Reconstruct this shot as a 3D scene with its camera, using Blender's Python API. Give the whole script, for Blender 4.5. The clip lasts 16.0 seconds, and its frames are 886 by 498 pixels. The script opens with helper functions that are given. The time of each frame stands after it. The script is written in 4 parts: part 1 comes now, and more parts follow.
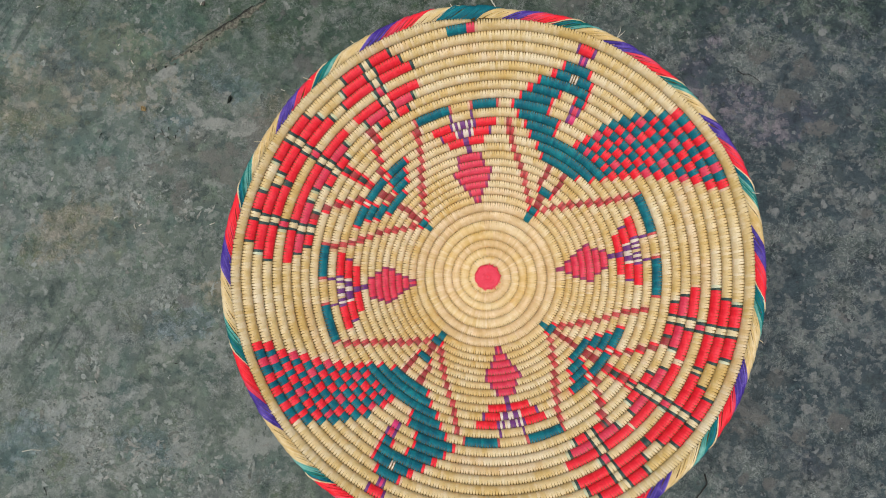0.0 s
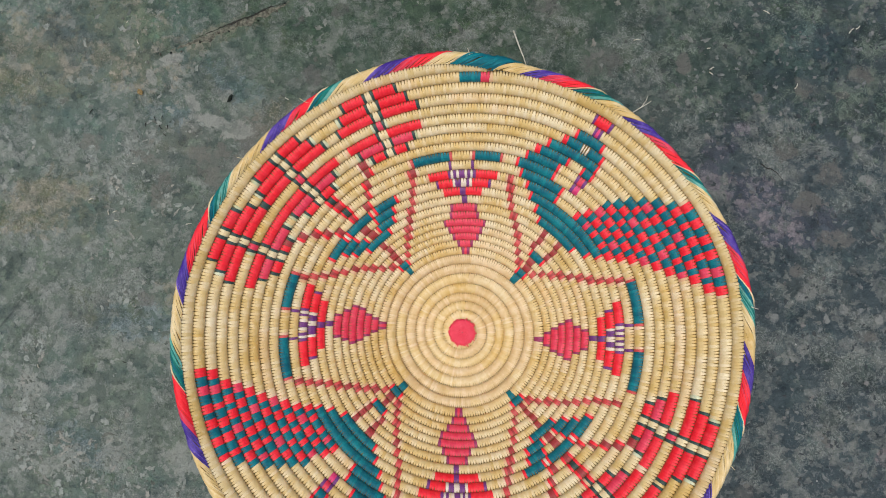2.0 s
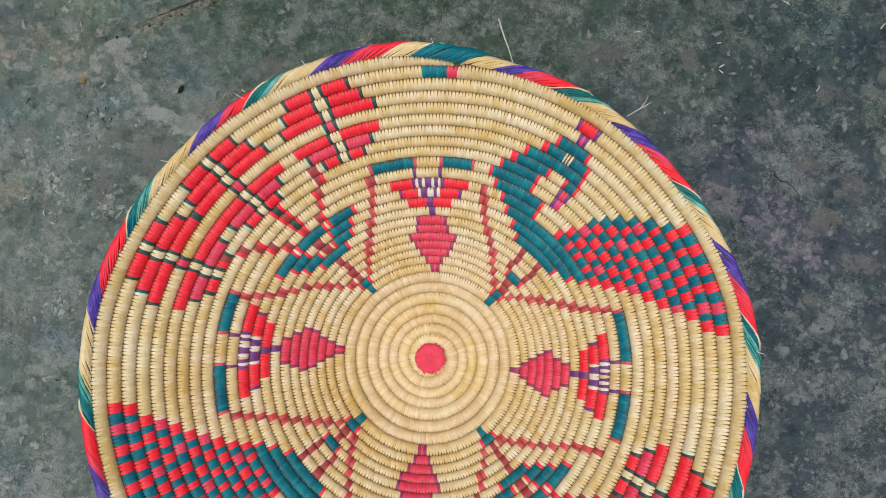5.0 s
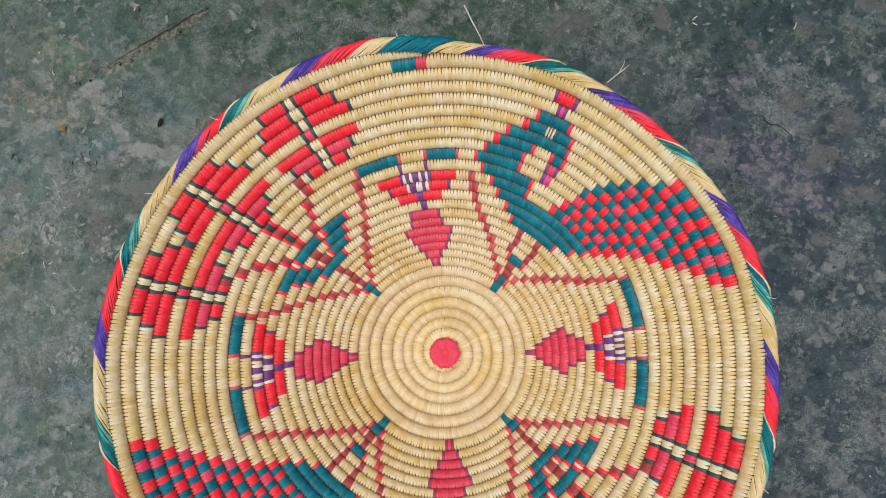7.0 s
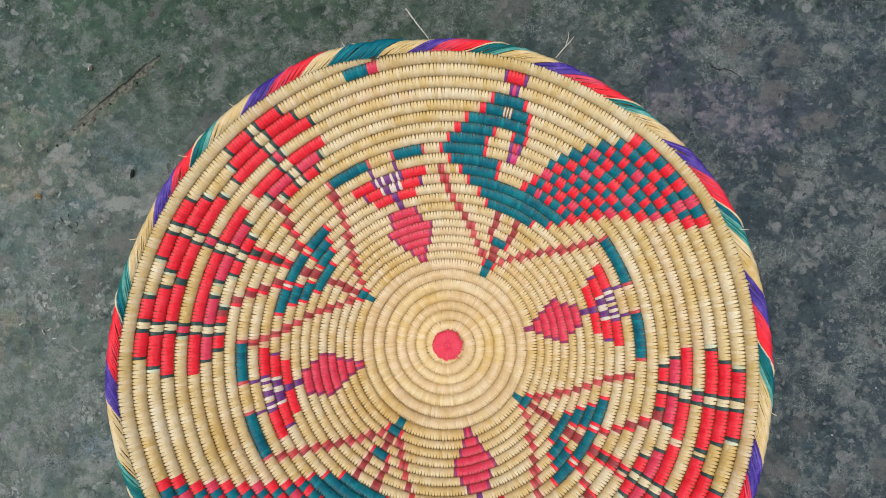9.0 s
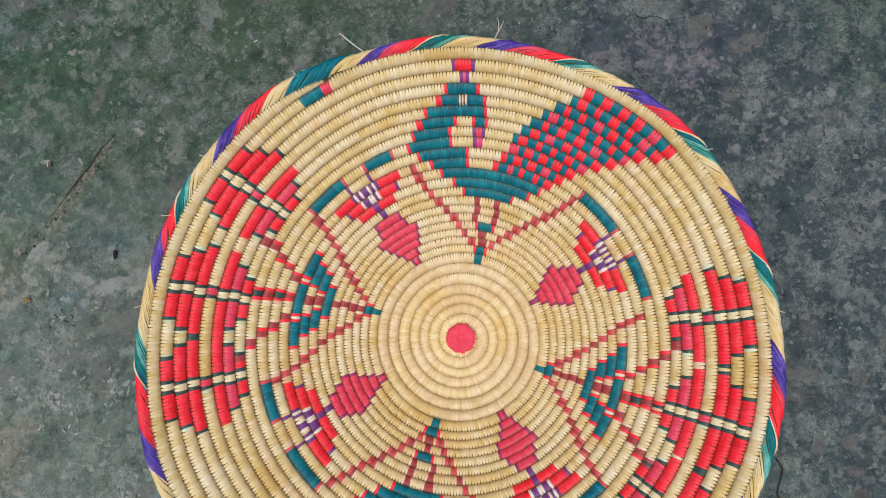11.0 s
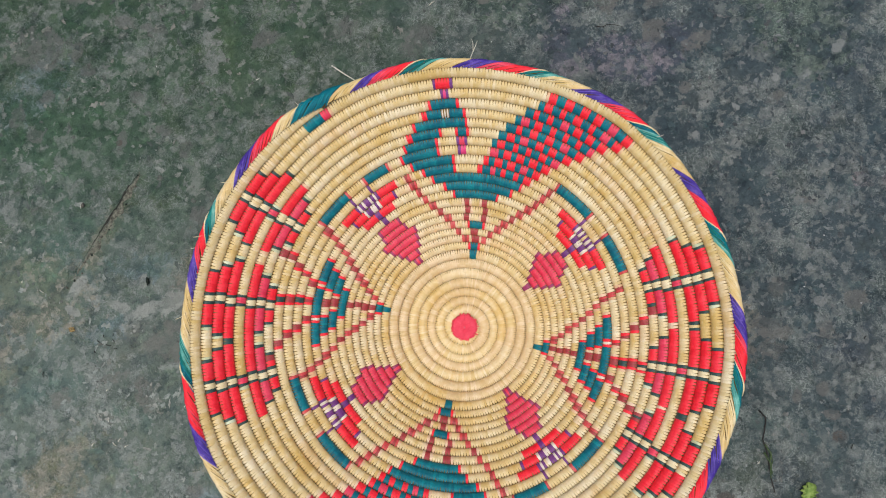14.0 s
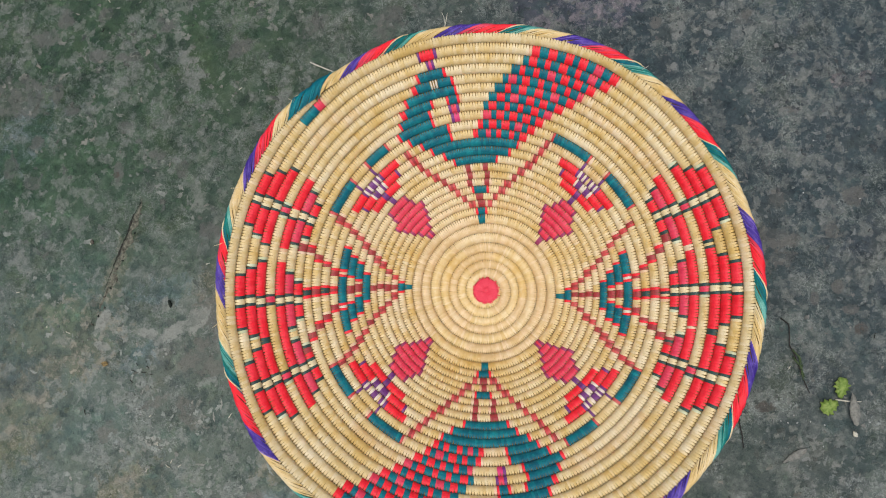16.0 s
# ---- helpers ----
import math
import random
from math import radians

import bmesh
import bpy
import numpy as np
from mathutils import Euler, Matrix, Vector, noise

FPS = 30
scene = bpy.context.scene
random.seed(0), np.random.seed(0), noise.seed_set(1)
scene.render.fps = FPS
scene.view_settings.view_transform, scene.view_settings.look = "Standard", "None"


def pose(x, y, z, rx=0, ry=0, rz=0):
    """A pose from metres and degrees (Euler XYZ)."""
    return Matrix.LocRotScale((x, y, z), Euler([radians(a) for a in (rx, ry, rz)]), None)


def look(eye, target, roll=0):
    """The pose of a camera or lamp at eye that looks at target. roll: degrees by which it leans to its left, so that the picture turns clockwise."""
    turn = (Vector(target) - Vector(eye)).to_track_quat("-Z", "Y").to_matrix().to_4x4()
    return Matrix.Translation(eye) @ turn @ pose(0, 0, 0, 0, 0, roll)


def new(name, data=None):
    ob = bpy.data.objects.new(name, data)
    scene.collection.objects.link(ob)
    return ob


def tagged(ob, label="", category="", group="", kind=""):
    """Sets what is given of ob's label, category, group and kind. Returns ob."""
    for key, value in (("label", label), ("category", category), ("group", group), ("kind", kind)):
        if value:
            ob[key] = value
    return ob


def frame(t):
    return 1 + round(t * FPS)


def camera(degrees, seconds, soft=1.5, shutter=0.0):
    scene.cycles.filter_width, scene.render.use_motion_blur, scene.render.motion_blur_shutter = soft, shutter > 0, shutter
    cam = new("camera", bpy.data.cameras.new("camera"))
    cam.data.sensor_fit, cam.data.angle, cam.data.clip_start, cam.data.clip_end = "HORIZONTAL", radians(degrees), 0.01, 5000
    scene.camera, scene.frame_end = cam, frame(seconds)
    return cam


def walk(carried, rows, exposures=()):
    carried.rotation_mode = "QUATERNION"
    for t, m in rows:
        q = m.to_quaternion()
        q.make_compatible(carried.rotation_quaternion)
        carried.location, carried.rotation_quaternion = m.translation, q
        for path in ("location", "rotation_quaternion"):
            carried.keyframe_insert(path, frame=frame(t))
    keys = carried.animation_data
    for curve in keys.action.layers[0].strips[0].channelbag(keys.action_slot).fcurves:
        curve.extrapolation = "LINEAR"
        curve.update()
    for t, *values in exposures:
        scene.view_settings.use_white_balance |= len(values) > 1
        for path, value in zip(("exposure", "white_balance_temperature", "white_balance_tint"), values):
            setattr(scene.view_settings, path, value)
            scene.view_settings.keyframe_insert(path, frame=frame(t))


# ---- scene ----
cam = camera(68.19, 16.0, soft=1.0)
ROWS = [
    (0, -0.0183, -0.0223, 0.7698, 4.15, 2.51, 0.00),
    (0.5, -0.0149, -0.0088, 0.7684, 4.80, 2.67, 2.18),
    (1, -0.0102, 0.0047, 0.7576, 4.81, 1.95, 4.99),
    (1.5, -0.0044, 0.0164, 0.7457, 5.09, 2.04, 7.92),
    (2, 0.0001, 0.0280, 0.7330, 5.05, 2.07, 10.19),
    (2.5, 0.0048, 0.0364, 0.7182, 5.23, 1.52, 12.09),
    (3, 0.0108, 0.0455, 0.7031, 4.99, 1.55, 13.52),
    (3.5, 0.0152, 0.0522, 0.6874, 4.86, 1.51, 14.01),
    (4, 0.0194, 0.0574, 0.6733, 4.80, 2.38, 13.71),
    (4.2, 0.0239, 0.0625, 0.6695, 4.42, 2.50, 13.56),
    (6.3, 0.0362, 0.0680, 0.6385, 4.05, 3.78, 6.51),
    (6.5, 0.0376, 0.0669, 0.6407, 3.96, 3.55, 5.80),
    (7, 0.0439, 0.0623, 0.6488, 3.67, 4.45, 3.39),
    (7.5, 0.0498, 0.0602, 0.6544, 4.02, 4.83, 1.70),
    (8, 0.0534, 0.0580, 0.6583, 3.93, 4.23, 0.10),
    (8.2, 0.0539, 0.0556, 0.6594, 3.82, 4.55, -0.91),
    (10.3, 0.0401, 0.0331, 0.6713, 4.27, 4.20, -18.68),
    (10.5, 0.0378, 0.0300, 0.6746, 4.72, 4.30, -20.02),
    (11, 0.0329, 0.0245, 0.6766, 4.75, 3.42, -21.55),
    (11.5, 0.0308, 0.0178, 0.6802, 4.86, 2.95, -23.04),
    (12, 0.0291, 0.0096, 0.6922, 4.64, 3.19, -22.98),
    (12.5, 0.0322, 0.0043, 0.7104, 5.22, 3.47, -22.19),
    (13, 0.0351, -0.0019, 0.7318, 6.18, 3.93, -21.33),
    (13.5, 0.0375, -0.0022, 0.7429, 6.53, 3.73, -23.09),
    (14, 0.0330, -0.0046, 0.7481, 5.97, 4.33, -26.72),
    (14.5, 0.0264, -0.0081, 0.7555, 5.37, 3.48, -30.45),
    (15, 0.0177, -0.0127, 0.7631, 5.00, 3.26, -33.30),
    (15.5, 0.0095, -0.0129, 0.7685, 5.07, 4.71, -36.03),
    (16, 0.0004, -0.0132, 0.7640, 4.44, 4.38, -37.04),
]
# the picture's brightness and white balance drift a little on the way
walk(cam, [(t, pose(x, y, z, rx, ry, rz)) for t, x, y, z, rx, ry, rz in ROWS],
     exposures=[(0, 0.45, 6500, 10), (2, 0.47, 6440, 10), (4, 0.48, 6330, 10), (8, 0.48, 6230, 10), (11, 0.50, 6260, 10),
                (14, 0.55, 6320, 10), (15, 0.52, 6420, 10), (16, 0.50, 6480, 10)])

# ---- light: open shade under a bright, overcast sky ----
world = bpy.data.worlds.new("sky")
scene.world = world
world.use_nodes = True
wn = world.node_tree
wn.nodes.clear()
sky = wn.nodes.new("ShaderNodeTexSky")
sky.sky_type, sky.sun_disc = "NISHITA", False
sky.sun_elevation, sky.sun_rotation = radians(80), radians(110)
sky.air_density, sky.dust_density = 1.0, 3.0
bg = wn.nodes.new("ShaderNodeBackground")
bg.inputs["Strength"].default_value = 0.10
wo = wn.nodes.new("ShaderNodeOutputWorld")
wn.links.new(sky.outputs[0], bg.inputs[0])
wn.links.new(bg.outputs[0], wo.inputs[0])
sun = new("sun", bpy.data.lights.new("sun", "SUN"))
sun.data.energy, sun.data.angle, sun.data.color = 1.5, radians(50), (1.0, 0.96, 0.89)
sun.matrix_world = look((-0.23, -0.06, 0.97), (0, 0, 0))


# ---- materials ----
class Mat:
    """A node material with a Principled shader and short ways to wire it."""

    def __init__(self, name, rough=0.7, spec=0.3):
        self.m = bpy.data.materials.new(name)
        self.m.use_nodes = True
        self.plan = None
        self.t = self.m.node_tree
        self.p = self.t.nodes["Principled BSDF"]
        self.p.inputs["Roughness"].default_value = rough
        self.p.inputs["Specular IOR Level"].default_value = spec

    def node(self, kind, **values):
        n = self.t.nodes.new(kind)
        for k, v in values.items():
            n.inputs[k].default_value = v
        return n

    def link(self, a, b):
        self.t.links.new(a, b)

    def pos(self):
        return self.t.nodes.new("ShaderNodeNewGeometry").outputs["Position"]

    def noise(self, scale, detail=4.0, rough=0.6, vec=None, distortion=0.0):
        n = self.node("ShaderNodeTexNoise", Scale=scale, Detail=detail, Roughness=rough, Distortion=distortion)
        self.link(vec or self.pos(), n.inputs["Vector"])
        return n.outputs["Fac"]

    def ramp(self, fac, lo, hi, a=0.0, b=1.0):
        n = self.node("ShaderNodeMapRange", **{"From Min": lo, "From Max": hi, "To Min": a, "To Max": b})
        n.interpolation_type = "SMOOTHSTEP"
        self.link(fac, n.inputs["Value"])
        return n.outputs["Result"]

    def fma(self, a, b, c):
        return self.math("MULTIPLY_ADD", a, b, c)

    def math(self, op, *values):
        n = self.t.nodes.new("ShaderNodeMath")
        n.operation = op
        for k, v in enumerate(values):
            if isinstance(v, (int, float)):
                n.inputs[k].default_value = v
            else:
                self.link(v, n.inputs[k])
        return n.outputs[0]

    def mix(self, fac, a, b, blend="MIX"):
        n = self.t.nodes.new("ShaderNodeMix")
        n.data_type, n.blend_type = "RGBA", blend
        for sock, v in ((n.inputs[0], fac), (n.inputs[6], a), (n.inputs[7], b)):
            if isinstance(v, (int, float)):
                sock.default_value = v
            elif isinstance(v, tuple):
                sock.default_value = (*v, 1.0)
            else:
                self.link(v, sock)
        return n.outputs[2]

    def colour(self, c):
        self.link(c, self.p.inputs["Base Color"])

    def bump(self, height, strength, distance):
        n = self.node("ShaderNodeBump", Strength=strength, Distance=distance)
        self.link(height, n.inputs["Height"])
        self.link(n.outputs[0], self.p.inputs["Normal"])

    def island(self):
        return self.t.nodes.new("ShaderNodeNewGeometry").outputs["Random Per Island"]


def fibre(name, dark, mid, light, rough=0.45, spec=0.30, gold=0.35):
    """Split palm leaf, dyed or plain: each stitch differs, with fine streaks and faded spots."""
    m = Mat(name, rough, spec)
    r = m.island()
    c = m.mix(m.ramp(r, 0.0, 0.40, 0.35, 1.0), dark, mid)
    c = m.mix(m.ramp(r, 0.5, 1.0, 0.0, 0.75), c, light)
    c = m.mix(m.ramp(m.noise(60.0, 2.0), 0.42, 0.68, 0.0, 0.5), c, light)
    c = m.mix(m.ramp(m.noise(13.0, 4.0, 0.6), 0.52, 0.66, 0.0, gold), c, light)
    c = m.mix(m.ramp(m.noise(25.0, 4.0, 0.65), 0.50, 0.66, 0.0, gold), c, dark)
    c = m.mix(m.ramp(m.noise(240.0, 3.0, 0.6), 0.54, 0.72, 0.0, 0.55), c, light)
    streak = m.noise(900.0, 2.0)
    c = m.mix(m.ramp(streak, 0.35, 0.7, 0.0, 0.35), c, dark)
    m.colour(c)
    m.bump(streak, 0.35, 0.0004)
    return m.m


STRAW = fibre("plain_palm_leaf", (0.565, 0.375, 0.108), (0.655, 0.482, 0.208), (0.75, 0.622, 0.38), gold=0.8)
# paler leaf of the flat middle, with its sky sheen put into the colour
INNER = fibre("pale_inner_palm_leaf", (0.55, 0.375, 0.150), (0.66, 0.495, 0.255), (0.76, 0.62, 0.40), gold=0.6)
PALE = fibre("pale_dry_palm_leaf", (0.585, 0.41, 0.145), (0.68, 0.52, 0.245), (0.765, 0.65, 0.41), gold=0.7)
GOLD = fibre("golden_palm_leaf", (0.55, 0.35, 0.090), (0.645, 0.46, 0.175), (0.735, 0.595, 0.33), gold=0.8)
BLEACHED = fibre("sun_bleached_palm_leaf", (0.60, 0.435, 0.185), (0.70, 0.56, 0.305), (0.785, 0.68, 0.46), gold=0.6)
ROSY = fibre("rosy_palm_leaf", (0.585, 0.38, 0.135), (0.68, 0.495, 0.245), (0.76, 0.625, 0.405), gold=0.7)
BLUSH = fibre("dye_stained_palm_leaf", (0.60, 0.33, 0.155), (0.70, 0.46, 0.265), (0.77, 0.615, 0.42), gold=0.6)
TINGED = fibre("green_stained_palm_leaf", (0.40, 0.40, 0.19), (0.55, 0.55, 0.32), (0.66, 0.68, 0.48), gold=0.5)
CORE = fibre("coil_core_grass", (0.120, 0.069, 0.018), (0.180, 0.110, 0.031), (0.275, 0.182, 0.060), 0.9, 0.10)
HEART = fibre("golden_core_grass", (0.230, 0.140, 0.036), (0.320, 0.205, 0.060), (0.44, 0.30, 0.105), 0.9, 0.10)
DYES = {
    "R": fibre("red_palm_leaf", (0.68, 0.008, 0.017), (0.84, 0.015, 0.028), (0.88, 0.052, 0.072)),
    "T": fibre("teal_palm_leaf", (0.001, 0.070, 0.104), (0.001, 0.122, 0.158), (0.006, 0.235, 0.250), 0.5, 0.22),
    "P": fibre("purple_palm_leaf", (0.09, 0.018, 0.12), (0.15, 0.032, 0.17), (0.24, 0.08, 0.24)),
    "B": fibre("violet_palm_leaf", (0.024, 0.010, 0.13), (0.055, 0.024, 0.25), (0.20, 0.13, 0.50)),
    "M": fibre("maroon_palm_leaf", (0.21, 0.020, 0.022), (0.34, 0.036, 0.036), (0.44, 0.085, 0.080)),
    "E": fibre("dull_red_palm_leaf", (0.42, 0.028, 0.030), (0.57, 0.058, 0.056), (0.66, 0.16, 0.14)),
    "D": fibre("dark_green_palm_leaf", (0.012, 0.028, 0.024), (0.022, 0.052, 0.044), (0.055, 0.11, 0.092)),
    "K": fibre("pink_palm_leaf", (0.55, 0.016, 0.12), (0.66, 0.035, 0.16), (0.75, 0.12, 0.22)),
    "C": fibre("pink_red_palm_leaf", (0.58, 0.020, 0.055), (0.70, 0.040, 0.080), (0.77, 0.095, 0.140)),
    "Q": fibre("dark_magenta_palm_leaf", (0.17, 0.014, 0.060), (0.27, 0.026, 0.095), (0.40, 0.07, 0.16)),
    "W": fibre("bleached_palm_leaf", (0.56, 0.46, 0.32), (0.70, 0.60, 0.46), (0.82, 0.75, 0.62)),
    "S": fibre("pale_palm_leaf", (0.56, 0.42, 0.19), (0.70, 0.57, 0.31), (0.80, 0.70, 0.46)),
    "J": fibre("mint_palm_leaf", (0.020, 0.21, 0.165), (0.065, 0.31, 0.25), (0.28, 0.56, 0.47), 0.4, 0.35),
    "G": fibre("green_palm_leaf", (0.001, 0.080, 0.072), (0.002, 0.145, 0.120), (0.020, 0.27, 0.225), 0.5, 0.22),
}
# frayed teal tips: the light they catch is painted into the leaf
FRAYED = fibre("lit_teal_palm_leaf", (0.020, 0.19, 0.22), (0.055, 0.28, 0.31), (0.16, 0.41, 0.43))
WORDS = {"R": "red", "T": "teal", "P": "purple", "B": "violet", "M": "maroon", "E": "dull red", "D": "dark green", "K": "magenta pink",
         "C": "pinkish red", "Q": "dark magenta", "W": "bleached cream", "G": "green", "S": "pale straw"}


def spot(m, x, y, rx, ry, soft=0.5, turn=0.0, wobble=0.25, scale=30.0, rough=None):
    """A stain of its own shape at a place on the floor: 1 inside, 0 outside, with a ragged edge."""
    if not m.plan:
        split = m.t.nodes.new("ShaderNodeSeparateXYZ")
        m.link(m.pos(), split.inputs[0])
        m.plan = (split.outputs[0], split.outputs[1])
    px, py = m.plan
    ca, sa = math.cos(radians(turn)), math.sin(radians(turn))
    u = m.fma(px, ca / rx, m.fma(py, sa / rx, -(x * ca + y * sa) / rx))
    v = m.fma(px, -sa / ry, m.fma(py, ca / ry, (x * sa - y * ca) / ry))
    far = m.math("SQRT", m.fma(u, u, m.math("MULTIPLY", v, v)), 0.0)
    ragged = m.fma(m.math("SUBTRACT", rough if rough else m.noise(scale, 6.0, 0.7), 0.5), wobble * 6, far)
    return m.ramp(ragged, 1.0 + soft, 1.0 - soft)


def floor_material():
    """Old dark cement whose top coat has flaked: slate, olive and brown patches, pale flakes and wisps, specks and pits."""
    m = Mat("worn_dark_cement", 0.62, 0.25)
    tone = m.noise(7.5, 4.0)
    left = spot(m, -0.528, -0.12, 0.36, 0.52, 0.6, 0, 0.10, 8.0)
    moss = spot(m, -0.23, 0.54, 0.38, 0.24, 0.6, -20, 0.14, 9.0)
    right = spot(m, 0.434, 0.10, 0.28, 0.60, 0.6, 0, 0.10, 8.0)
    push = m.node("ShaderNodeTexNoise", Scale=75.0, Detail=5.0, Roughness=0.7)
    m.link(m.pos(), push.inputs["Vector"])
    bent = m.node("ShaderNodeVectorMath")
    bent.operation = "MULTIPLY_ADD"
    bent.inputs[1].default_value = (0.030, 0.030, 0.0)
    m.link(push.outputs["Color"], bent.inputs[0])
    m.link(m.pos(), bent.inputs[2])
    shifted = m.node("ShaderNodeVectorMath")
    shifted.inputs[1].default_value = (5.0, 3.0, 0.0)
    mild = m.node("ShaderNodeVectorMath")
    mild.operation = "MULTIPLY_ADD"
    mild.inputs[1].default_value = (0.007, 0.007, 0.0)
    m.link(push.outputs["Color"], mild.inputs[0])
    m.link(m.pos(), mild.inputs[2])
    m.link(mild.outputs[0], shifted.inputs[0])
    other = m.node("ShaderNodeVectorMath")
    other.inputs[1].default_value = (-4.0, 7.0, 0.0)
    m.link(mild.outputs[0], other.inputs[0])
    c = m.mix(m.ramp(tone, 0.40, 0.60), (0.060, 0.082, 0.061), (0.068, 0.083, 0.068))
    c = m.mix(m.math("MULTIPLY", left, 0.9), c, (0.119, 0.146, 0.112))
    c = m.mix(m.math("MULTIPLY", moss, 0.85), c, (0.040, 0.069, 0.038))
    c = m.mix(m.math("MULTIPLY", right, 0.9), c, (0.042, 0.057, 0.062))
    # patches of slate blue, olive, brown and mauve that run into one another
    for vec, size, lo, hi, much, col in (
        (mild, 11.0, 0.50, 0.64, 0.75, (0.82, 0.98, 1.02)),
        (shifted, 13.0, 0.53, 0.66, 0.70, (1.12, 1.08, 0.76)),
        (other, 12.0, 0.55, 0.68, 0.75, (1.20, 1.04, 0.90)),
        (shifted, 9.0, 0.46, 0.34, 0.60, (1.10, 0.94, 1.10)),
        (other, 21.0, 0.46, 0.34, 0.60, (0.60, 0.65, 0.68)),
    ):
        c = m.mix(m.ramp(m.noise(size, 5.0, 0.62, vec.outputs[0]), lo, hi, 0.0, much), c, col, "MULTIPLY")
    # weathering, coarse to fine
    soft = m.noise(30.0, 8.0, 0.75)
    c = m.mix(m.math("MULTIPLY", m.ramp(soft, 0.48, 0.72, 0.0, 0.4), m.ramp(right, 0.0, 1.0, 1.0, 0.55)), c, (0.165, 0.180, 0.145))
    c = m.mix(m.ramp(soft, 0.50, 0.34, 0.0, 0.6), c, (0.55, 0.60, 0.60), "MULTIPLY")
    rub = m.noise(110.0, 6.0, 0.78)
    c = m.mix(m.ramp(rub, 0.50, 0.68, 0.0, 0.24), c, (0.205, 0.220, 0.178))
    c = m.mix(m.ramp(rub, 0.50, 0.33, 0.0, 0.45), c, (0.45, 0.50, 0.50), "MULTIPLY")
    # thin films of the coat with crisp, ragged borders, one over the other
    relief = None
    for vec, size, lo, hi, much, col, rise in (
        (mild, 15.0, 0.560, 0.575, 0.70, (1.20, 1.22, 1.15), 0.5),
        (other, 24.0, 0.440, 0.425, 0.80, (0.70, 0.76, 0.80), -0.5),
        (shifted, 33.0, 0.588, 0.600, 0.85, (1.28, 1.31, 1.24), 0.6),
        (other, 52.0, 0.600, 0.612, 0.90, (1.36, 1.38, 1.30), 0.6),
        (shifted, 64.0, 0.415, 0.400, 0.85, (0.66, 0.71, 0.74), -0.6),
        (mild, 96.0, 0.615, 0.630, 0.85, (1.36, 1.38, 1.30), 0.4),
    ):
        film = m.ramp(m.noise(size, 9.0, 0.64, vec.outputs[0], 0.3), lo, hi)
        c = m.mix(m.math("MULTIPLY", film, much), c, col, "MULTIPLY")
        relief = m.math("MULTIPLY", film, rise) if relief is None else m.fma(film, rise, relief)
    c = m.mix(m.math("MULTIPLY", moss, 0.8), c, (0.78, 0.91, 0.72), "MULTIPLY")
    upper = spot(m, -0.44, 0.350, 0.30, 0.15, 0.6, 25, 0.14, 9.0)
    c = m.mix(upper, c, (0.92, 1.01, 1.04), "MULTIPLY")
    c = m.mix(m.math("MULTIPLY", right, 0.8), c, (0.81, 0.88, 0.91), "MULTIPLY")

    # scales of the worn top coat, each with its own tint
    def scales(size):
        v = m.node("ShaderNodeTexVoronoi", Scale=size)
        v.voronoi_dimensions = "2D"
        m.link(bent.outputs[0], v.inputs["Vector"])
        split = m.t.nodes.new("ShaderNodeSeparateColor")
        m.link(v.outputs["Color"], split.inputs[0])
        return split.outputs[0]

    # where the coat has come off: everywhere on one side, in islands elsewhere
    islands = m.ramp(m.noise(6.0, 5.0, 0.65, other.outputs[0]), 0.50, 0.62)
    bare = m.math("MAXIMUM", m.math("MULTIPLY", right, 0.45), m.math("MAXIMUM", m.math("MULTIPLY", islands, 0.9), m.math("MULTIPLY", moss, 0.5)))
    keep = m.math("MAXIMUM", m.fma(bare, 0.75, 0.30), m.math("MULTIPLY", left, 0.80))
    wear = m.ramp(tone, 0.32, 0.64, -0.12, 0.10)
    wide = m.math("ADD", scales(80.0), wear)
    flake = m.math("MULTIPLY", m.ramp(wide, 0.79, 0.83), keep)
    c = m.mix(m.math("MULTIPLY", flake, m.math("MULTIPLY", m.ramp(soft, 0.40, 0.54, 0.10, 0.85), m.ramp(rub, 0.36, 0.56, 0.35, 1.0))), c, m.mix(left, (0.172, 0.178, 0.154), (0.228, 0.240, 0.204)))
    c = m.mix(m.math("MULTIPLY", keep, m.ramp(wide, 0.22, 0.10, 0.0, 0.3)), c, (0.022, 0.030, 0.032))
    chips = m.math("MULTIPLY", m.ramp(m.math("ADD", scales(145.0), wear), 0.86, 0.93), keep)
    c = m.mix(m.math("MULTIPLY", chips, m.ramp(rub, 0.38, 0.62, 0.25, 0.75)), c, m.mix(left, (0.225, 0.226, 0.192), (0.300, 0.312, 0.270)))
    crumbs = m.ramp(m.math("ADD", scales(300.0), wear), 0.925, 0.985)
    c = m.mix(m.math("MULTIPLY", crumbs, m.math("MULTIPLY", keep, 0.45)), c, (0.26, 0.265, 0.24))
    # thin curled pale edges left by the flaking, in clusters, with relief shading painted in
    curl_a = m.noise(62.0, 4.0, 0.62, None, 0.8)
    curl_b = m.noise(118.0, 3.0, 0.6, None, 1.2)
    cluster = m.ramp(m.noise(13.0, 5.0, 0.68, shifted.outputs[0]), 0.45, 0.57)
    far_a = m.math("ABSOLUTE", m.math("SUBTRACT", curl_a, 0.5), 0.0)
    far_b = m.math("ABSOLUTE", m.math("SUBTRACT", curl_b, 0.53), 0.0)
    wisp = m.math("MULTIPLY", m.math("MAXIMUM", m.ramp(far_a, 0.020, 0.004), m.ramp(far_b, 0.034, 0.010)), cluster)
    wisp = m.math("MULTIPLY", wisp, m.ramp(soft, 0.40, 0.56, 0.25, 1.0))
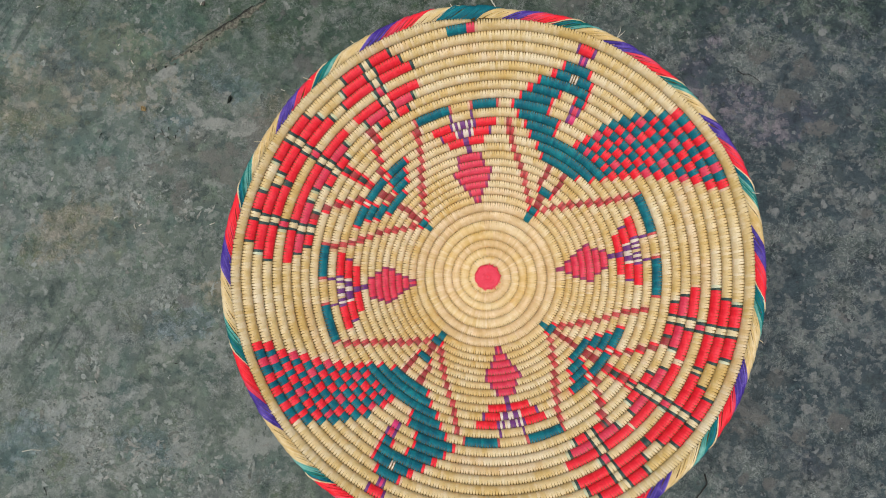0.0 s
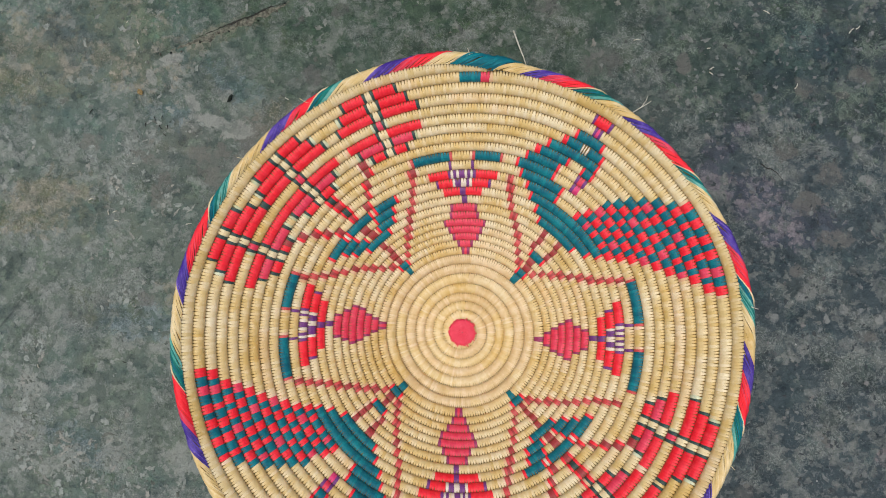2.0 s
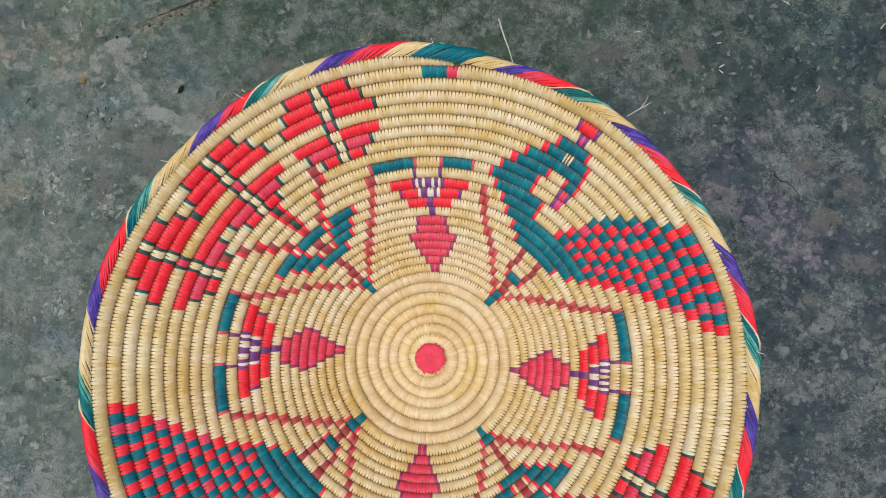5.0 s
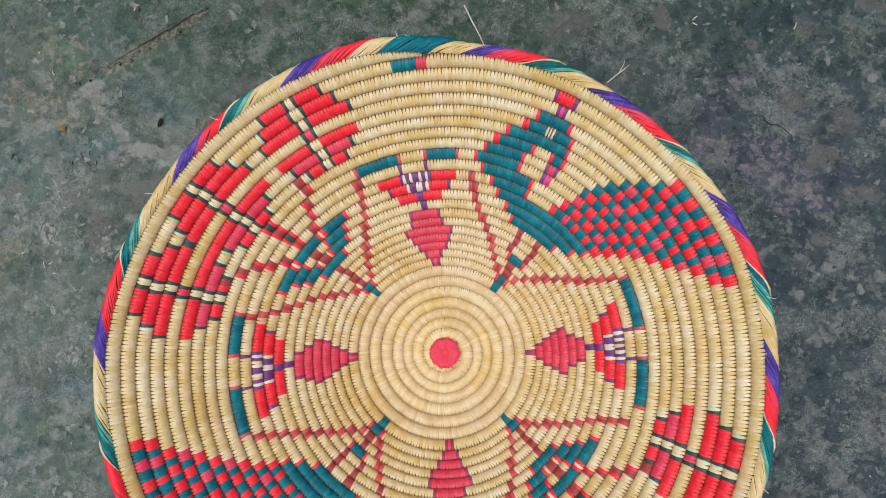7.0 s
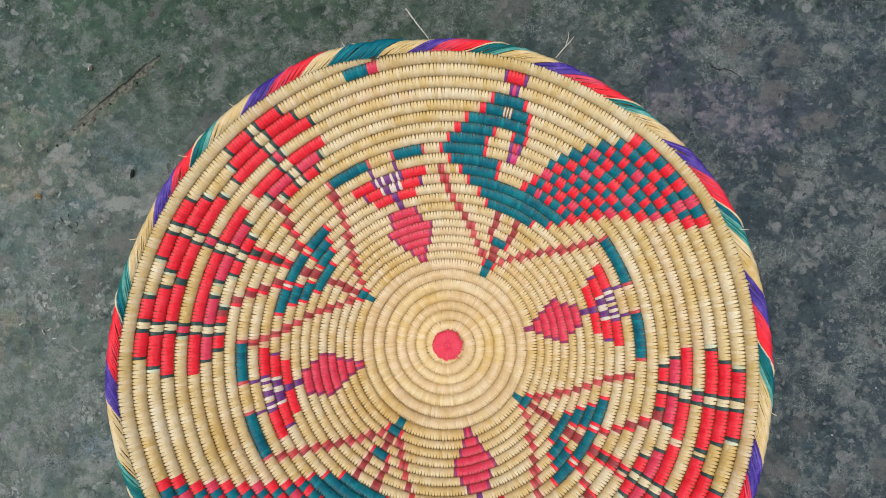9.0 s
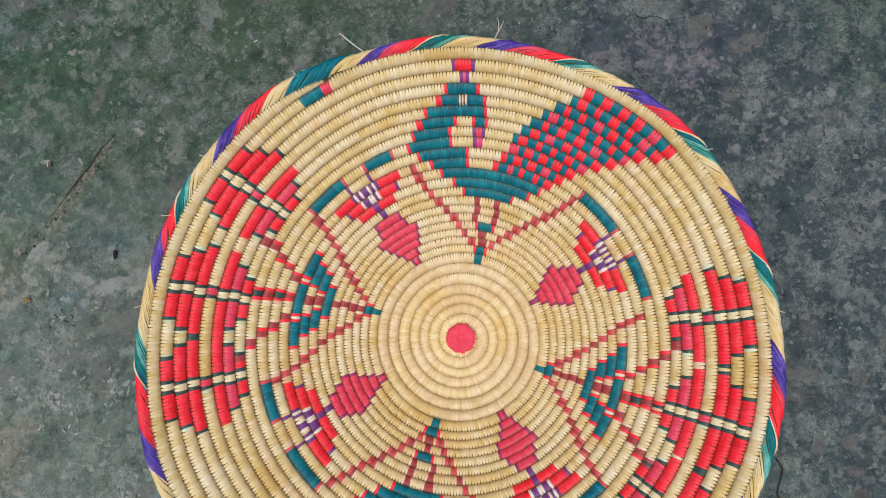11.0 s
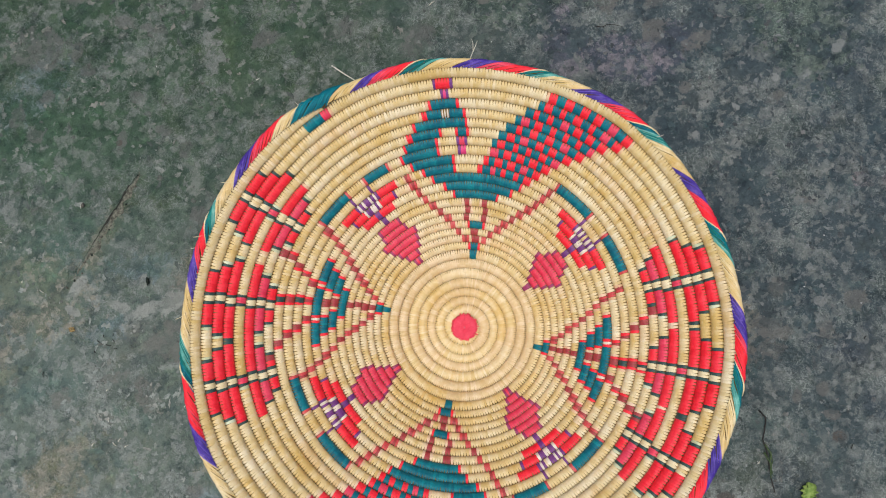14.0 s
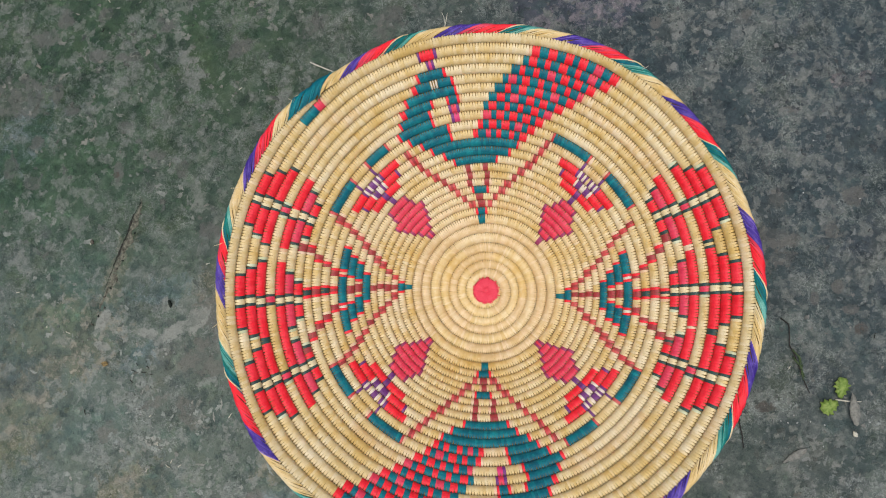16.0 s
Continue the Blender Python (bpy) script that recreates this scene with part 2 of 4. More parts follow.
    # dark beside the curls: the relief's shade, put into the colour
    curl_shade = m.math("MULTIPLY", m.ramp(curl_b, 0.45, 0.38), cluster)
    c = m.mix(m.math("MULTIPLY", curl_shade, 0.55), c, (0.50, 0.56, 0.56), "MULTIPLY")
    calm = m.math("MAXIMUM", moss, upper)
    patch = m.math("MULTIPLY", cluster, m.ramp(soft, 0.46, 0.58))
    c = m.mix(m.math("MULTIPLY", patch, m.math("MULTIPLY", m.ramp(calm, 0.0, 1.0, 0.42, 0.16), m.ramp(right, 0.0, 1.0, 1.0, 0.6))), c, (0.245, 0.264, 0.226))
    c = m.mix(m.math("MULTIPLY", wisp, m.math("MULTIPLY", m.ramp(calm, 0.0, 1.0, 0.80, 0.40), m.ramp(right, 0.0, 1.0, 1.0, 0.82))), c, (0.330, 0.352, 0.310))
    grit = m.noise(420.0, 5.0, 0.75)
    c = m.mix(m.ramp(grit, 0.57, 0.70, 0.0, 0.12), c, (0.20, 0.205, 0.18))
    c = m.mix(m.ramp(grit, 0.45, 0.33, 0.0, 0.20), c, (0.016, 0.022, 0.020))
    # old broom strokes, all one way
    px, py = m.plan
    grain = m.node("ShaderNodeCombineXYZ")
    m.link(m.fma(px, 0.52 * 12, m.math("MULTIPLY", py, 0.85 * 12)), grain.inputs[0])
    m.link(m.fma(px, -0.85 * 120, m.math("MULTIPLY", py, 0.52 * 120)), grain.inputs[1])
    stroke = m.noise(1.0, 4.0, 0.6, grain.outputs[0])
    swept = m.math("MAXIMUM", spot(m, -0.545, -0.085, 0.075, 0.060, 0.5, 30, 0.2, 20.0), spot(m, -0.560, 0.330, 0.080, 0.060, 0.5, 30, 0.2, 20.0))
    c = m.mix(m.math("MULTIPLY", swept, m.ramp(stroke, 0.47, 0.36, 0.0, 0.75)), c, (0.46, 0.50, 0.48), "MULTIPLY")
    c = m.mix(m.math("MULTIPLY", swept, m.ramp(stroke, 0.56, 0.68, 0.0, 0.55)), c, (1.30, 1.30, 1.24), "MULTIPLY")
    pits = m.noise(150.0, 3.0, 0.5)
    c = m.mix(m.ramp(pits, 0.31, 0.25, 0.0, 0.7), c, (0.016, 0.020, 0.016))
    # stains and bare places
    ragged = m.ramp(m.math("ADD", scales(110.0), m.math("SUBTRACT", soft, 0.5)), 0.20, 0.45, 0.45, 1.0)
    edge_a, edge_b = m.noise(70.0, 7.0, 0.72), m.noise(150.0, 6.0, 0.72)

    def stains(colour, much, places, blend="MIX"):
        """Ragged patches of one tint: each is x, y, half length, half width, turn."""
        nonlocal c
        mask = None
        for x, y, rx, ry, turn in places:
            small = max(rx, ry) < 0.006
            one = spot(m, x, y, rx * 1.05, ry * 1.05, 0.16, turn, 0.38 if min(rx, ry) < 0.008 else 0.55, rough=edge_b if small else edge_a)
            mask = one if mask is None else m.math("MAXIMUM", mask, one)
        c = m.mix(m.math("MULTIPLY", m.math("MULTIPLY", mask, ragged), much), c, colour, blend)

    # wide dull tints: brown film, mauve and rust bloom, a bluish wash
    stains((1.22, 1.04, 0.90), 0.85, ((-0.555, 0.225, 0.060, 0.050, 0), (-0.440, 0.265, 0.062, 0.048, -30), (-0.255, 0.200, 0.026, 0.024, 0), (-0.341, 0.291, 0.050, 0.012, 31),
                                      (-0.300, -0.020, 0.040, 0.025, 0), (0.245, -0.123, 0.040, 0.050, 0), (-0.500, 0.060, 0.060, 0.030, 20)), "MULTIPLY")
    # darker green tint of the cement towards one corner
    stains((0.68, 0.80, 0.68), 0.85, ((0.380, 0.370, 0.200, 0.075, -12), (0.225, 0.345, 0.070, 0.050, -30), (0.500, 0.150, 0.050, 0.080, 0)), "MULTIPLY")
    stains((1.34, 1.04, 1.30), 0.62, ((0.250, 0.252, 0.018, 0.013, 14), (0.242, 0.221, 0.013, 0.018, 14), (0.265, 0.278, 0.018, 0.008, 14), (0.322, 0.161, 0.012, 0.010, 14),
                                      (0.300, 0.200, 0.040, 0.024, -30), (0.354, 0.181, 0.036, 0.022, 20)), "MULTIPLY")
    stains((1.40, 1.02, 1.08), 0.60, ((0.374, 0.336, 0.007, 0.004, 14), (0.337, 0.035, 0.005, 0.004, 14), (0.469, -0.053, 0.010, 0.008, -39), (0.495, -0.068, 0.008, 0.007, -39)), "MULTIPLY")
    stains((0.84, 0.97, 1.10), 0.80, ((-0.360, -0.052, 0.040, 0.022, 0), (-0.550, -0.190, 0.050, 0.026, 30), (-0.400, -0.200, 0.040, 0.020, -20), (-0.310, 0.235, 0.040, 0.016, -25),
                                      (-0.380, 0.185, 0.022, 0.014, 0), (-0.350, 0.500, 0.060, 0.030, 20), (0.340, 0.395, 0.030, 0.018, 0)), "MULTIPLY")
    # dark ragged blotches
    stains((0.60, 0.68, 0.66), 0.80, ((-0.584, 0.156, 0.012, 0.008, 0), (-0.602, 0.225, 0.006, 0.020, 0), (-0.435, 0.075, 0.016, 0.012, 0), (-0.470, 0.165, 0.006, 0.014, -20),
                                      (-0.290, 0.560, 0.050, 0.014, -30), (-0.255, 0.500, 0.040, 0.020, 0), (0.495, 0.330, 0.080, 0.050, 0), (0.372, 0.385, 0.018, 0.014, 0)), "MULTIPLY")
    # islands of the beige top coat
    stains((0.150, 0.142, 0.118), 0.62, ((-0.464, 0.138, 0.013, 0.009, 0), (-0.370, 0.098, 0.010, 0.020, 0), (-0.333, 0.147, 0.014, 0.010, 0), (-0.396, 0.132, 0.020, 0.006, -14),
                                         (-0.361, -0.029, 0.010, 0.008, 0), (-0.270, 0.175, 0.030, 0.024, 0), (-0.300, 0.130, 0.040, 0.022, -40)))
    stains((0.250, 0.262, 0.224), 0.78, ((-0.466, -0.200, 0.024, 0.015, 0), (-0.518, -0.161, 0.016, 0.013, 0), (-0.360, -0.200, 0.015, 0.018, 0), (-0.404, -0.218, 0.011, 0.017, 0),
                                         (-0.427, -0.231, 0.011, 0.010, 0), (-0.548, -0.249, 0.013, 0.007, 20), (-0.470, -0.148, 0.014, 0.016, 30), (-0.270, -0.190, 0.034, 0.018, 25)))
    stains((0.262, 0.268, 0.228), 0.80, ((-0.3560, 0.2060, 0.014, 0.006, -45), (-0.3250, 0.1872, 0.026, 0.007, -5), (-0.2980, 0.182, 0.020, 0.010, 10), (-0.4100, 0.2268, 0.005, 0.012, 30),
                                         (-0.3933, 0.2505, 0.020, 0.006, 25), (-0.3168, 0.2192, 0.006, 0.008, -30), (-0.4316, 0.0960, 0.004, 0.014, 15), (-0.3606, 0.0893, 0.006, 0.005, 0)))
    stains((0.112, 0.112, 0.096), 0.70, ((-0.320, 0.545, 0.034, 0.024, -30), (-0.212, 0.528, 0.020, 0.008, -38), (-0.178, 0.500, 0.016, 0.005, -38), (-0.252, 0.588, 0.015, 0.013, -38),
                                         (-0.278, 0.520, 0.007, 0.013, -38), (-0.275, 0.490, 0.009, 0.006, -38), (-0.335, 0.486, 0.009, 0.009, -38), (-0.234, 0.430, 0.008, 0.007, -38),
                                         (-0.220, 0.376, 0.010, 0.007, -38), (-0.272, 0.389, 0.006, 0.013, -38), (-0.380, 0.478, 0.008, 0.014, -38), (-0.368, 0.446, 0.010, 0.009, -38)))
    stains((0.112, 0.110, 0.096), 0.70, ((-0.205, 0.342, 0.009, 0.009, -38), (-0.170, 0.565, 0.009, 0.009, -38), (-0.216, 0.591, 0.009, 0.012, -38), (-0.118, 0.506, 0.012, 0.009, -38),
                                         (-0.223, 0.260, 0.014, 0.009, -38), (-0.060, 0.420, 0.016, 0.010, 0), (0.030, 0.385, 0.018, 0.010, -10), (0.105, 0.330, 0.022, 0.014, 20)))
    stains((0.128, 0.121, 0.103), 0.66, ((0.392, 0.362, 0.014, 0.010, 14), (0.333, 0.337, 0.010, 0.011, 14), (0.195, 0.344, 0.008, 0.010, 14), (0.283, 0.318, 0.005, 0.006, 14),
                                         (0.320, 0.262, 0.011, 0.012, 14), (0.374, 0.244, 0.012, 0.014, 14), (0.352, 0.208, 0.014, 0.012, 14), (0.350, 0.130, 0.007, 0.006, 14),
                                         (0.389, 0.172, 0.016, 0.011, 14), (0.432, 0.072, 0.012, 0.006, 14), (0.395, -0.164, 0.012, 0.012, -38), (0.400, -0.042, 0.008, 0.004, -38),
                                         (0.300, -0.152, 0.020, 0.011, -38), (0.353, -0.180, 0.008, 0.009, -38)))
    stains((0.120, 0.112, 0.094), 0.62, ((0.329, -0.116, 0.009, 0.010, -38), (0.288, -0.228, 0.005, 0.008, -37), (0.288, -0.172, 0.014, 0.010, -37), (0.316, -0.233, 0.007, 0.007, -37),
                                         (0.310, -0.260, 0.008, 0.005, -37), (0.245, -0.150, 0.030, 0.014, -38)))
    # pale chips of it
    stains((0.225, 0.230, 0.205), 0.72, ((0.354, 0.304, 0.0026, 0.0045, 14), (0.396, 0.289, 0.005, 0.004, 14), (0.316, 0.309, 0.0045, 0.003, 14), (0.289, 0.306, 0.003, 0.003, 14),
                                         (0.411, 0.245, 0.008, 0.005, 14), (0.371, 0.110, 0.004, 0.006, 14), (0.357, 0.103, 0.005, 0.004, 14), (0.334, 0.076, 0.005, 0.004, 14),
                                         (0.389, 0.084, 0.003, 0.005, 14), (0.406, 0.098, 0.005, 0.005, 14), (0.444, 0.094, 0.004, 0.005, 14), (0.383, 0.003, 0.008, 0.005, 14)))
    stains((0.225, 0.230, 0.205), 0.68, ((0.367, 0.046, 0.005, 0.005, 14), (0.394, -0.042, 0.005, 0.005, 14), (0.369, 0.047, 0.005, 0.005, -39), (0.362, 0.107, 0.007, 0.007, -39),
                                         (0.361, -0.149, 0.006, 0.005, -38), (0.523, 0.093, 0.010, 0.006, 20), (0.418, 0.062, 0.008, 0.005, 20), (-0.5043, -0.177, 0.0035, 0.006, -15)))
    # brown crumbly spots
    stains((0.062, 0.047, 0.036), 0.75, ((0.306, -0.284, 0.007, 0.006, -37), (0.169, -0.290, 0.009, 0.006, -36), (-0.276, 0.388, 0.004, 0.003, 0)))
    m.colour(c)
    h = m.math("ADD", m.math("MULTIPLY", flake, 0.35), m.math("MULTIPLY", chips, 0.25))
    h = m.math("ADD", h, m.math("ADD", m.math("MULTIPLY", soft, 0.6), m.math("MULTIPLY", grit, 0.35)))
    h = m.math("ADD", h, m.math("ADD", m.math("MULTIPLY", rub, 0.8), m.math("MULTIPLY", wisp, 0.5)))
    h = m.math("ADD", h, m.math("MULTIPLY", m.noise(58.0, 6.0, 0.72, bent.outputs[0]), 0.7))
    h = m.fma(relief, 0.40, h)
    m.bump(h, 0.85, 0.0022)
    m.link(m.ramp(soft, 0.3, 0.7, 0.48, 0.72), m.p.inputs["Roughness"])
    return m.m


CEMENT = floor_material()


# ---- helpers for parts ----
def mesh_of(name, verts, faces, mats, smooth=True, index=None):
    me = bpy.data.meshes.new(name)
    me.from_pydata([tuple(v) for v in verts], [], faces)
    for mat in mats:
        me.materials.append(mat)
    if index is not None:
        me.polygons.foreach_set("material_index", index)
    me.polygons.foreach_set("use_smooth", [smooth] * len(me.polygons))
    me.update()
    return me


def part(name, me, parent, label=""):
    ob = new(name, me)
    ob.parent = parent
    return tagged(ob, label)


def grid_faces(base, nu, nv, closed=False):
    """Quads over nu by nv points, row by row; closed joins the last row to the first."""
    out = []
    for i in range(nu if closed else nu - 1):
        for j in range(nv - 1):
            a, b = base + i * nv + j, base + ((i + 1) % nu) * nv + j
            out.append((a, b, b + 1, a + 1))
    return out


def tube(points, r0, r1, sides=6):
    """A thin tapering stalk through the given points."""
    pts = [Vector(p) for p in points]
    verts = []
    for i, p in enumerate(pts):
        d = (pts[min(i + 1, len(pts) - 1)] - pts[max(i - 1, 0)]).normalized()
        side = d.cross(Vector((0, 0, 1))).normalized()
        up = side.cross(d)
        r = r0 + (r1 - r0) * i / (len(pts) - 1)
        for j in range(sides + 1):
            w = 2 * math.pi * j / sides
            verts.append(p + side * (math.cos(w) * r) + up * (math.sin(w) * r))
    n = len(pts)
    faces = grid_faces(0, n, sides + 1)
    faces += [tuple(range(sides)), tuple(reversed(range((n - 1) * (sides + 1), (n - 1) * (sides + 1) + sides)))]
    return verts, faces


# ---- the floor ----
def floor_z(x, y):
    return 0.0009 * noise.noise((x * 9, y * 9, 0)) + 0.0005 * noise.noise((x * 42, y * 42, 3)) - 0.0006


def build_floor():
    near = np.arange(-0.75, 0.7501, 0.0075)
    far = np.array([0.9, 1.2, 1.8, 3, 6, 12, 25, 60])
    axis = np.concatenate([-far[::-1], near, far])
    n = len(axis)
    verts = []
    for x in axis:
        for y in axis:
            z = 0.0
            if abs(x) < 0.76 and abs(y) < 0.76:
                z = floor_z(x, y)
            verts.append((x, y, z))
    faces = [(i * n + j, (i + 1) * n + j, (i + 1) * n + j + 1, i * n + j + 1) for i in range(n - 1) for j in range(n - 1)]
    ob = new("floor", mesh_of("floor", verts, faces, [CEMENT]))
    tagged(ob, "worn dark grey cement floor with pale scuffs and pits", "floor", kind="structure")


build_floor()


def flake_material():
    """Scales of the old top coat: a little paler or darker than the cement, greyer on the bare side."""
    m = Mat("cement_flake", 0.7, 0.2)
    r = m.island()
    left = spot(m, -0.528, -0.12, 0.36, 0.52, 0.6, 0, 0.10, 8.0)
    right = spot(m, 0.434, 0.10, 0.28, 0.60, 0.6, 0, 0.10, 8.0)
    low = m.mix(left, (0.058, 0.070, 0.058), (0.110, 0.128, 0.106))
    low = m.mix(right, low, (0.042, 0.051, 0.053))
    high = m.mix(left, (0.165, 0.172, 0.142), (0.265, 0.284, 0.245))
    high = m.mix(right, high, (0.150, 0.160, 0.150))
    c = m.mix(m.ramp(r, 0.12, 0.80), low, high)
    tint = m.node("ShaderNodeTexWhiteNoise")
    tint.noise_dimensions = "1D"
    m.link(r, tint.inputs["W"])
    c = m.mix(m.ramp(tint.outputs["Value"], 0.62, 1.0, 0.0, 0.6), c, (1.16, 0.98, 0.94), "MULTIPLY")
    rub = m.noise(160.0, 6.0, 0.75)
    c = m.mix(m.ramp(rub, 0.54, 0.38, 0.0, 0.8), c, (0.52, 0.57, 0.56), "MULTIPLY")
    c = m.mix(m.ramp(rub, 0.52, 0.70, 0.0, 0.4), c, (0.24, 0.25, 0.215))
    m.colour(c)
    m.bump(rub, 0.8, 0.0016)
    return m.m


# where the coat came off in curls: centre, reach, number of curls
FLAKED = (
    (-0.520, -0.160, 0.020, 26), (-0.470, -0.150, 0.022, 22), (-0.466, -0.195, 0.026, 34), (-0.455, -0.222, 0.018, 22), (-0.415, -0.202, 0.016, 18),
    (-0.397, -0.222, 0.020, 24), (-0.362, -0.196, 0.022, 30), (-0.330, -0.234, 0.020, 18), (-0.265, -0.216, 0.022, 22), (-0.365, -0.252, 0.026, 22),
    (-0.425, -0.258, 0.024, 20), (-0.470, -0.100, 0.022, 16), (-0.384, -0.024, 0.020, 14), (-0.420, 0.012, 0.016, 14), (-0.405, 0.150, 0.026, 22),
    (-0.360, 0.085, 0.020, 22), (-0.425, 0.085, 0.022, 20),
)


def build_flakes():
    """Thin curled scales that still cling to the floor, thick on the bare side and in clusters elsewhere."""
    dice = random.Random(11)
    verts, faces = [], []
    curls = [(x, y, reach) for x, y, reach, number in FLAKED for k in range(2 * number)]
    count = 0
    while count < 6500:
        curl = count < len(curls)
        x, y = dice.uniform(-0.64, 0.50), dice.uniform(-0.42, 0.66)
        if curl:
            x, y, reach = curls[count]
            x, y = x + dice.gauss(0, reach * 0.55), y + dice.gauss(0, reach * 0.55)
        if math.hypot(x, y) < 0.20:
            continue
        crowd = noise.noise((x * 15, y * 15, 7)) + 0.6 * noise.noise((x * 38, y * 38, 2))
        bare = min(1, max(0, (x - 0.12) / 0.12)) * 0.62 - 0.05 + min(1, max(0, (y - 0.30) / 0.2)) * 0.2
        if not curl and dice.random() > 0.10 + bare + 1.1 * max(0.0, crowd):
            continue
        count += 1
        size = 0.0007 + 0.0032 * dice.random() ** (1.5 if curl else 2.3)
        stretch, turn, bow = dice.uniform(0.8, 1.9), dice.uniform(0, 2 * math.pi), dice.uniform(-0.45, 0.45)
        if curl:
            size, stretch = size * 0.85, stretch * 1.15
        elif x > 0.2:
            size *= 0.75
        seed, high = dice.uniform(0, 90), dice.uniform(0.00015, 0.0006)
        n, base, ca, sa = 18, len(verts), math.cos(turn), math.sin(turn)
        ring = []
        for k in range(n):
            w = 2 * math.pi * k / n
            q = 1 + 0.75 * noise.noise((math.cos(w) * 1.5, math.sin(w) * 1.5, seed)) + 0.75 * noise.noise((math.cos(w) * 3.6, math.sin(w) * 3.6, seed))
            q = max(0.25, q)
            u, v = size * q * stretch * math.cos(w), size * q * math.sin(w) / math.sqrt(stretch)
            v += bow * u * u / (size * stretch * 1.6)
            ring.append((x + u * ca - v * sa, y + u * sa + v * ca))
        mx, my = sum(p[0] for p in ring) / n, sum(p[1] for p in ring) / n
        ground = floor_z(x, y)
        for k, (px, py) in enumerate(ring):
            verts.append((px, py, ground - 0.0007))
            verts.append((px + (mx - px) * 0.10, py + (my - py) * 0.10, ground + high * (0.75 + 0.5 * math.sin(k * 0.57 + seed))))
        verts.append((mx, my, ground + high * 0.55))
        for k in range(n):
            a, c = base + 2 * k, base + 2 * ((k + 1) % n)
            faces += [(a, c, c + 1, a + 1), (a + 1, c + 1, base + 2 * n)]
    ob = new("cement_flakes", mesh_of("cement_flakes", verts, faces, [flake_material()], smooth=False))
    tagged(ob, "thin curled grey scales of the worn cement floor's top coat", "cement flakes", kind="stuff")


build_flakes()

# ---- the coiled basket tray ----
START = 93.0          # degrees at which the spiral coil ends under the rim
TURNS = 28
# outer edge of the coil along one radius, turn by turn, in millimetres
EDGE = [15.7, 27.3, 36.2, 45.0, 55.6, 65.9, 75.2, 84.8, 91.4, 98.4, 104.6, 111.6, 117.9, 124.4, 131.5, 138.2, 145.5, 152.6, 159.7,
        167.2, 174.6, 181.3, 188.2, 195.2, 202.1, 209.3, 216.2, 223.7, 230.6]
EDGE_AT = np.array([-2.0, *range(29), 29, 30])
EDGE_R = np.array([-2.0, *EDGE, 237.6, 244.8]) / 1000
WARP_AT = [0, 30, 50, 67, 85, 95, 110, 130, 160, 200, 270, 330, 360]
WARP = [0.0015, 0.0142, 0.0177, 0.019, 0.0168, 0.0099, 0.003, 0.001, -0.001, -0.002, -0.0035, -0.001, 0.0015]


# how far the hand-made wall bellies out near the rim, and how far the rim's roll stands out, in millimetres, by angle
BELLY_AT = [0, 15, 24, 35, 50, 65, 90, 150, 165, 180, 192, 207, 230, 270, 310, 330, 345, 360]
BELLY = [0.5, 0.8, 1.6, 0.4, -0.9, -0.3, 0, 0.3, 1.2, 2.8, 2.0, 0.9, 0.9, 1.0, 0.6, 1.4, 0.3, 0.5]
ROLL_AT = [0, 15, 28, 40, 52, 62, 74, 86, 94, 101, 106, 118, 126, 145, 160, 180, 200, 215, 230, 270, 310, 330, 350, 360]
ROLL = [0.4, 0.9, -0.4, -1.0, -1.0, -0.2, 0.9, 0.2, 2.6, 3.2, 1.8, 0.8, 0.7, -0.3, 0, 0.5, 0.2, 0.4, 0.8, 1.2, 1.3, 1.0, 0.6, 0.4]


def height(r):
    """The bowl's upper surface: a flat middle that turns up into a straight flare."""
    return 0.0137 + 0.9742 * 0.012 * np.log1p(np.exp((r - 0.0598) / 0.012))


def slope(r):
    return 0.9742 / (1 + np.exp(-(r - 0.0598) / 0.012))


def edge(n, deg):
    """Radius of the outer edge of turn n at an angle (counted on from START)."""
    q = np.interp(n - (np.asarray(deg) - START) / 360 + 0.742, EDGE_AT, EDGE_R)
    e = np.interp(np.asarray(deg) % 360, WARP_AT, WARP)
    r = q * (1 + e * np.minimum(1, q / 0.15))
    r = r + np.interp(np.asarray(deg) % 360, BELLY_AT, BELLY) / 1000 * np.clip((q - 0.172) / 0.060, 0, 1)
    if n == TURNS:
        tail = np.clip(1 - (np.asarray(deg) - START) / 16, 0, 1)
        r = r - 0.0062 * tail ** 1.5
    return np.maximum(r, 0.004)


# The pattern. Each motif is a chart: turn number, then spans "colour from to" in degrees from the motif's axis.
PAINT = {n: [] for n in range(0, TURNS + 1)}


# a slight twist of the hand-made pattern round the bowl, in degrees, every thirty degrees
TWIST = [-1.03, -0.91, -0.49, 0.07, 0.55, 0.81, 0.82, 0.65, 0.34, -0.06, -0.48, -0.85, -1.03]


def paint(n, a, b, dye):
    a, b = (v + np.interp(v % 360, np.arange(0, 361, 30), TWIST) for v in (a, b))
    lo, hi = min(a, b), max(a, b)
    while lo < START:
        lo, hi, n = lo + 360, hi + 360, n + 1
    while lo >= START + 360:
        lo, hi, n = lo - 360, hi - 360, n - 1
    if n in PAINT:
        PAINT[n].append((lo, hi, dye))
    if hi > START + 360 and n - 1 in PAINT:
        PAINT[n - 1].append((START, hi - 360, dye))


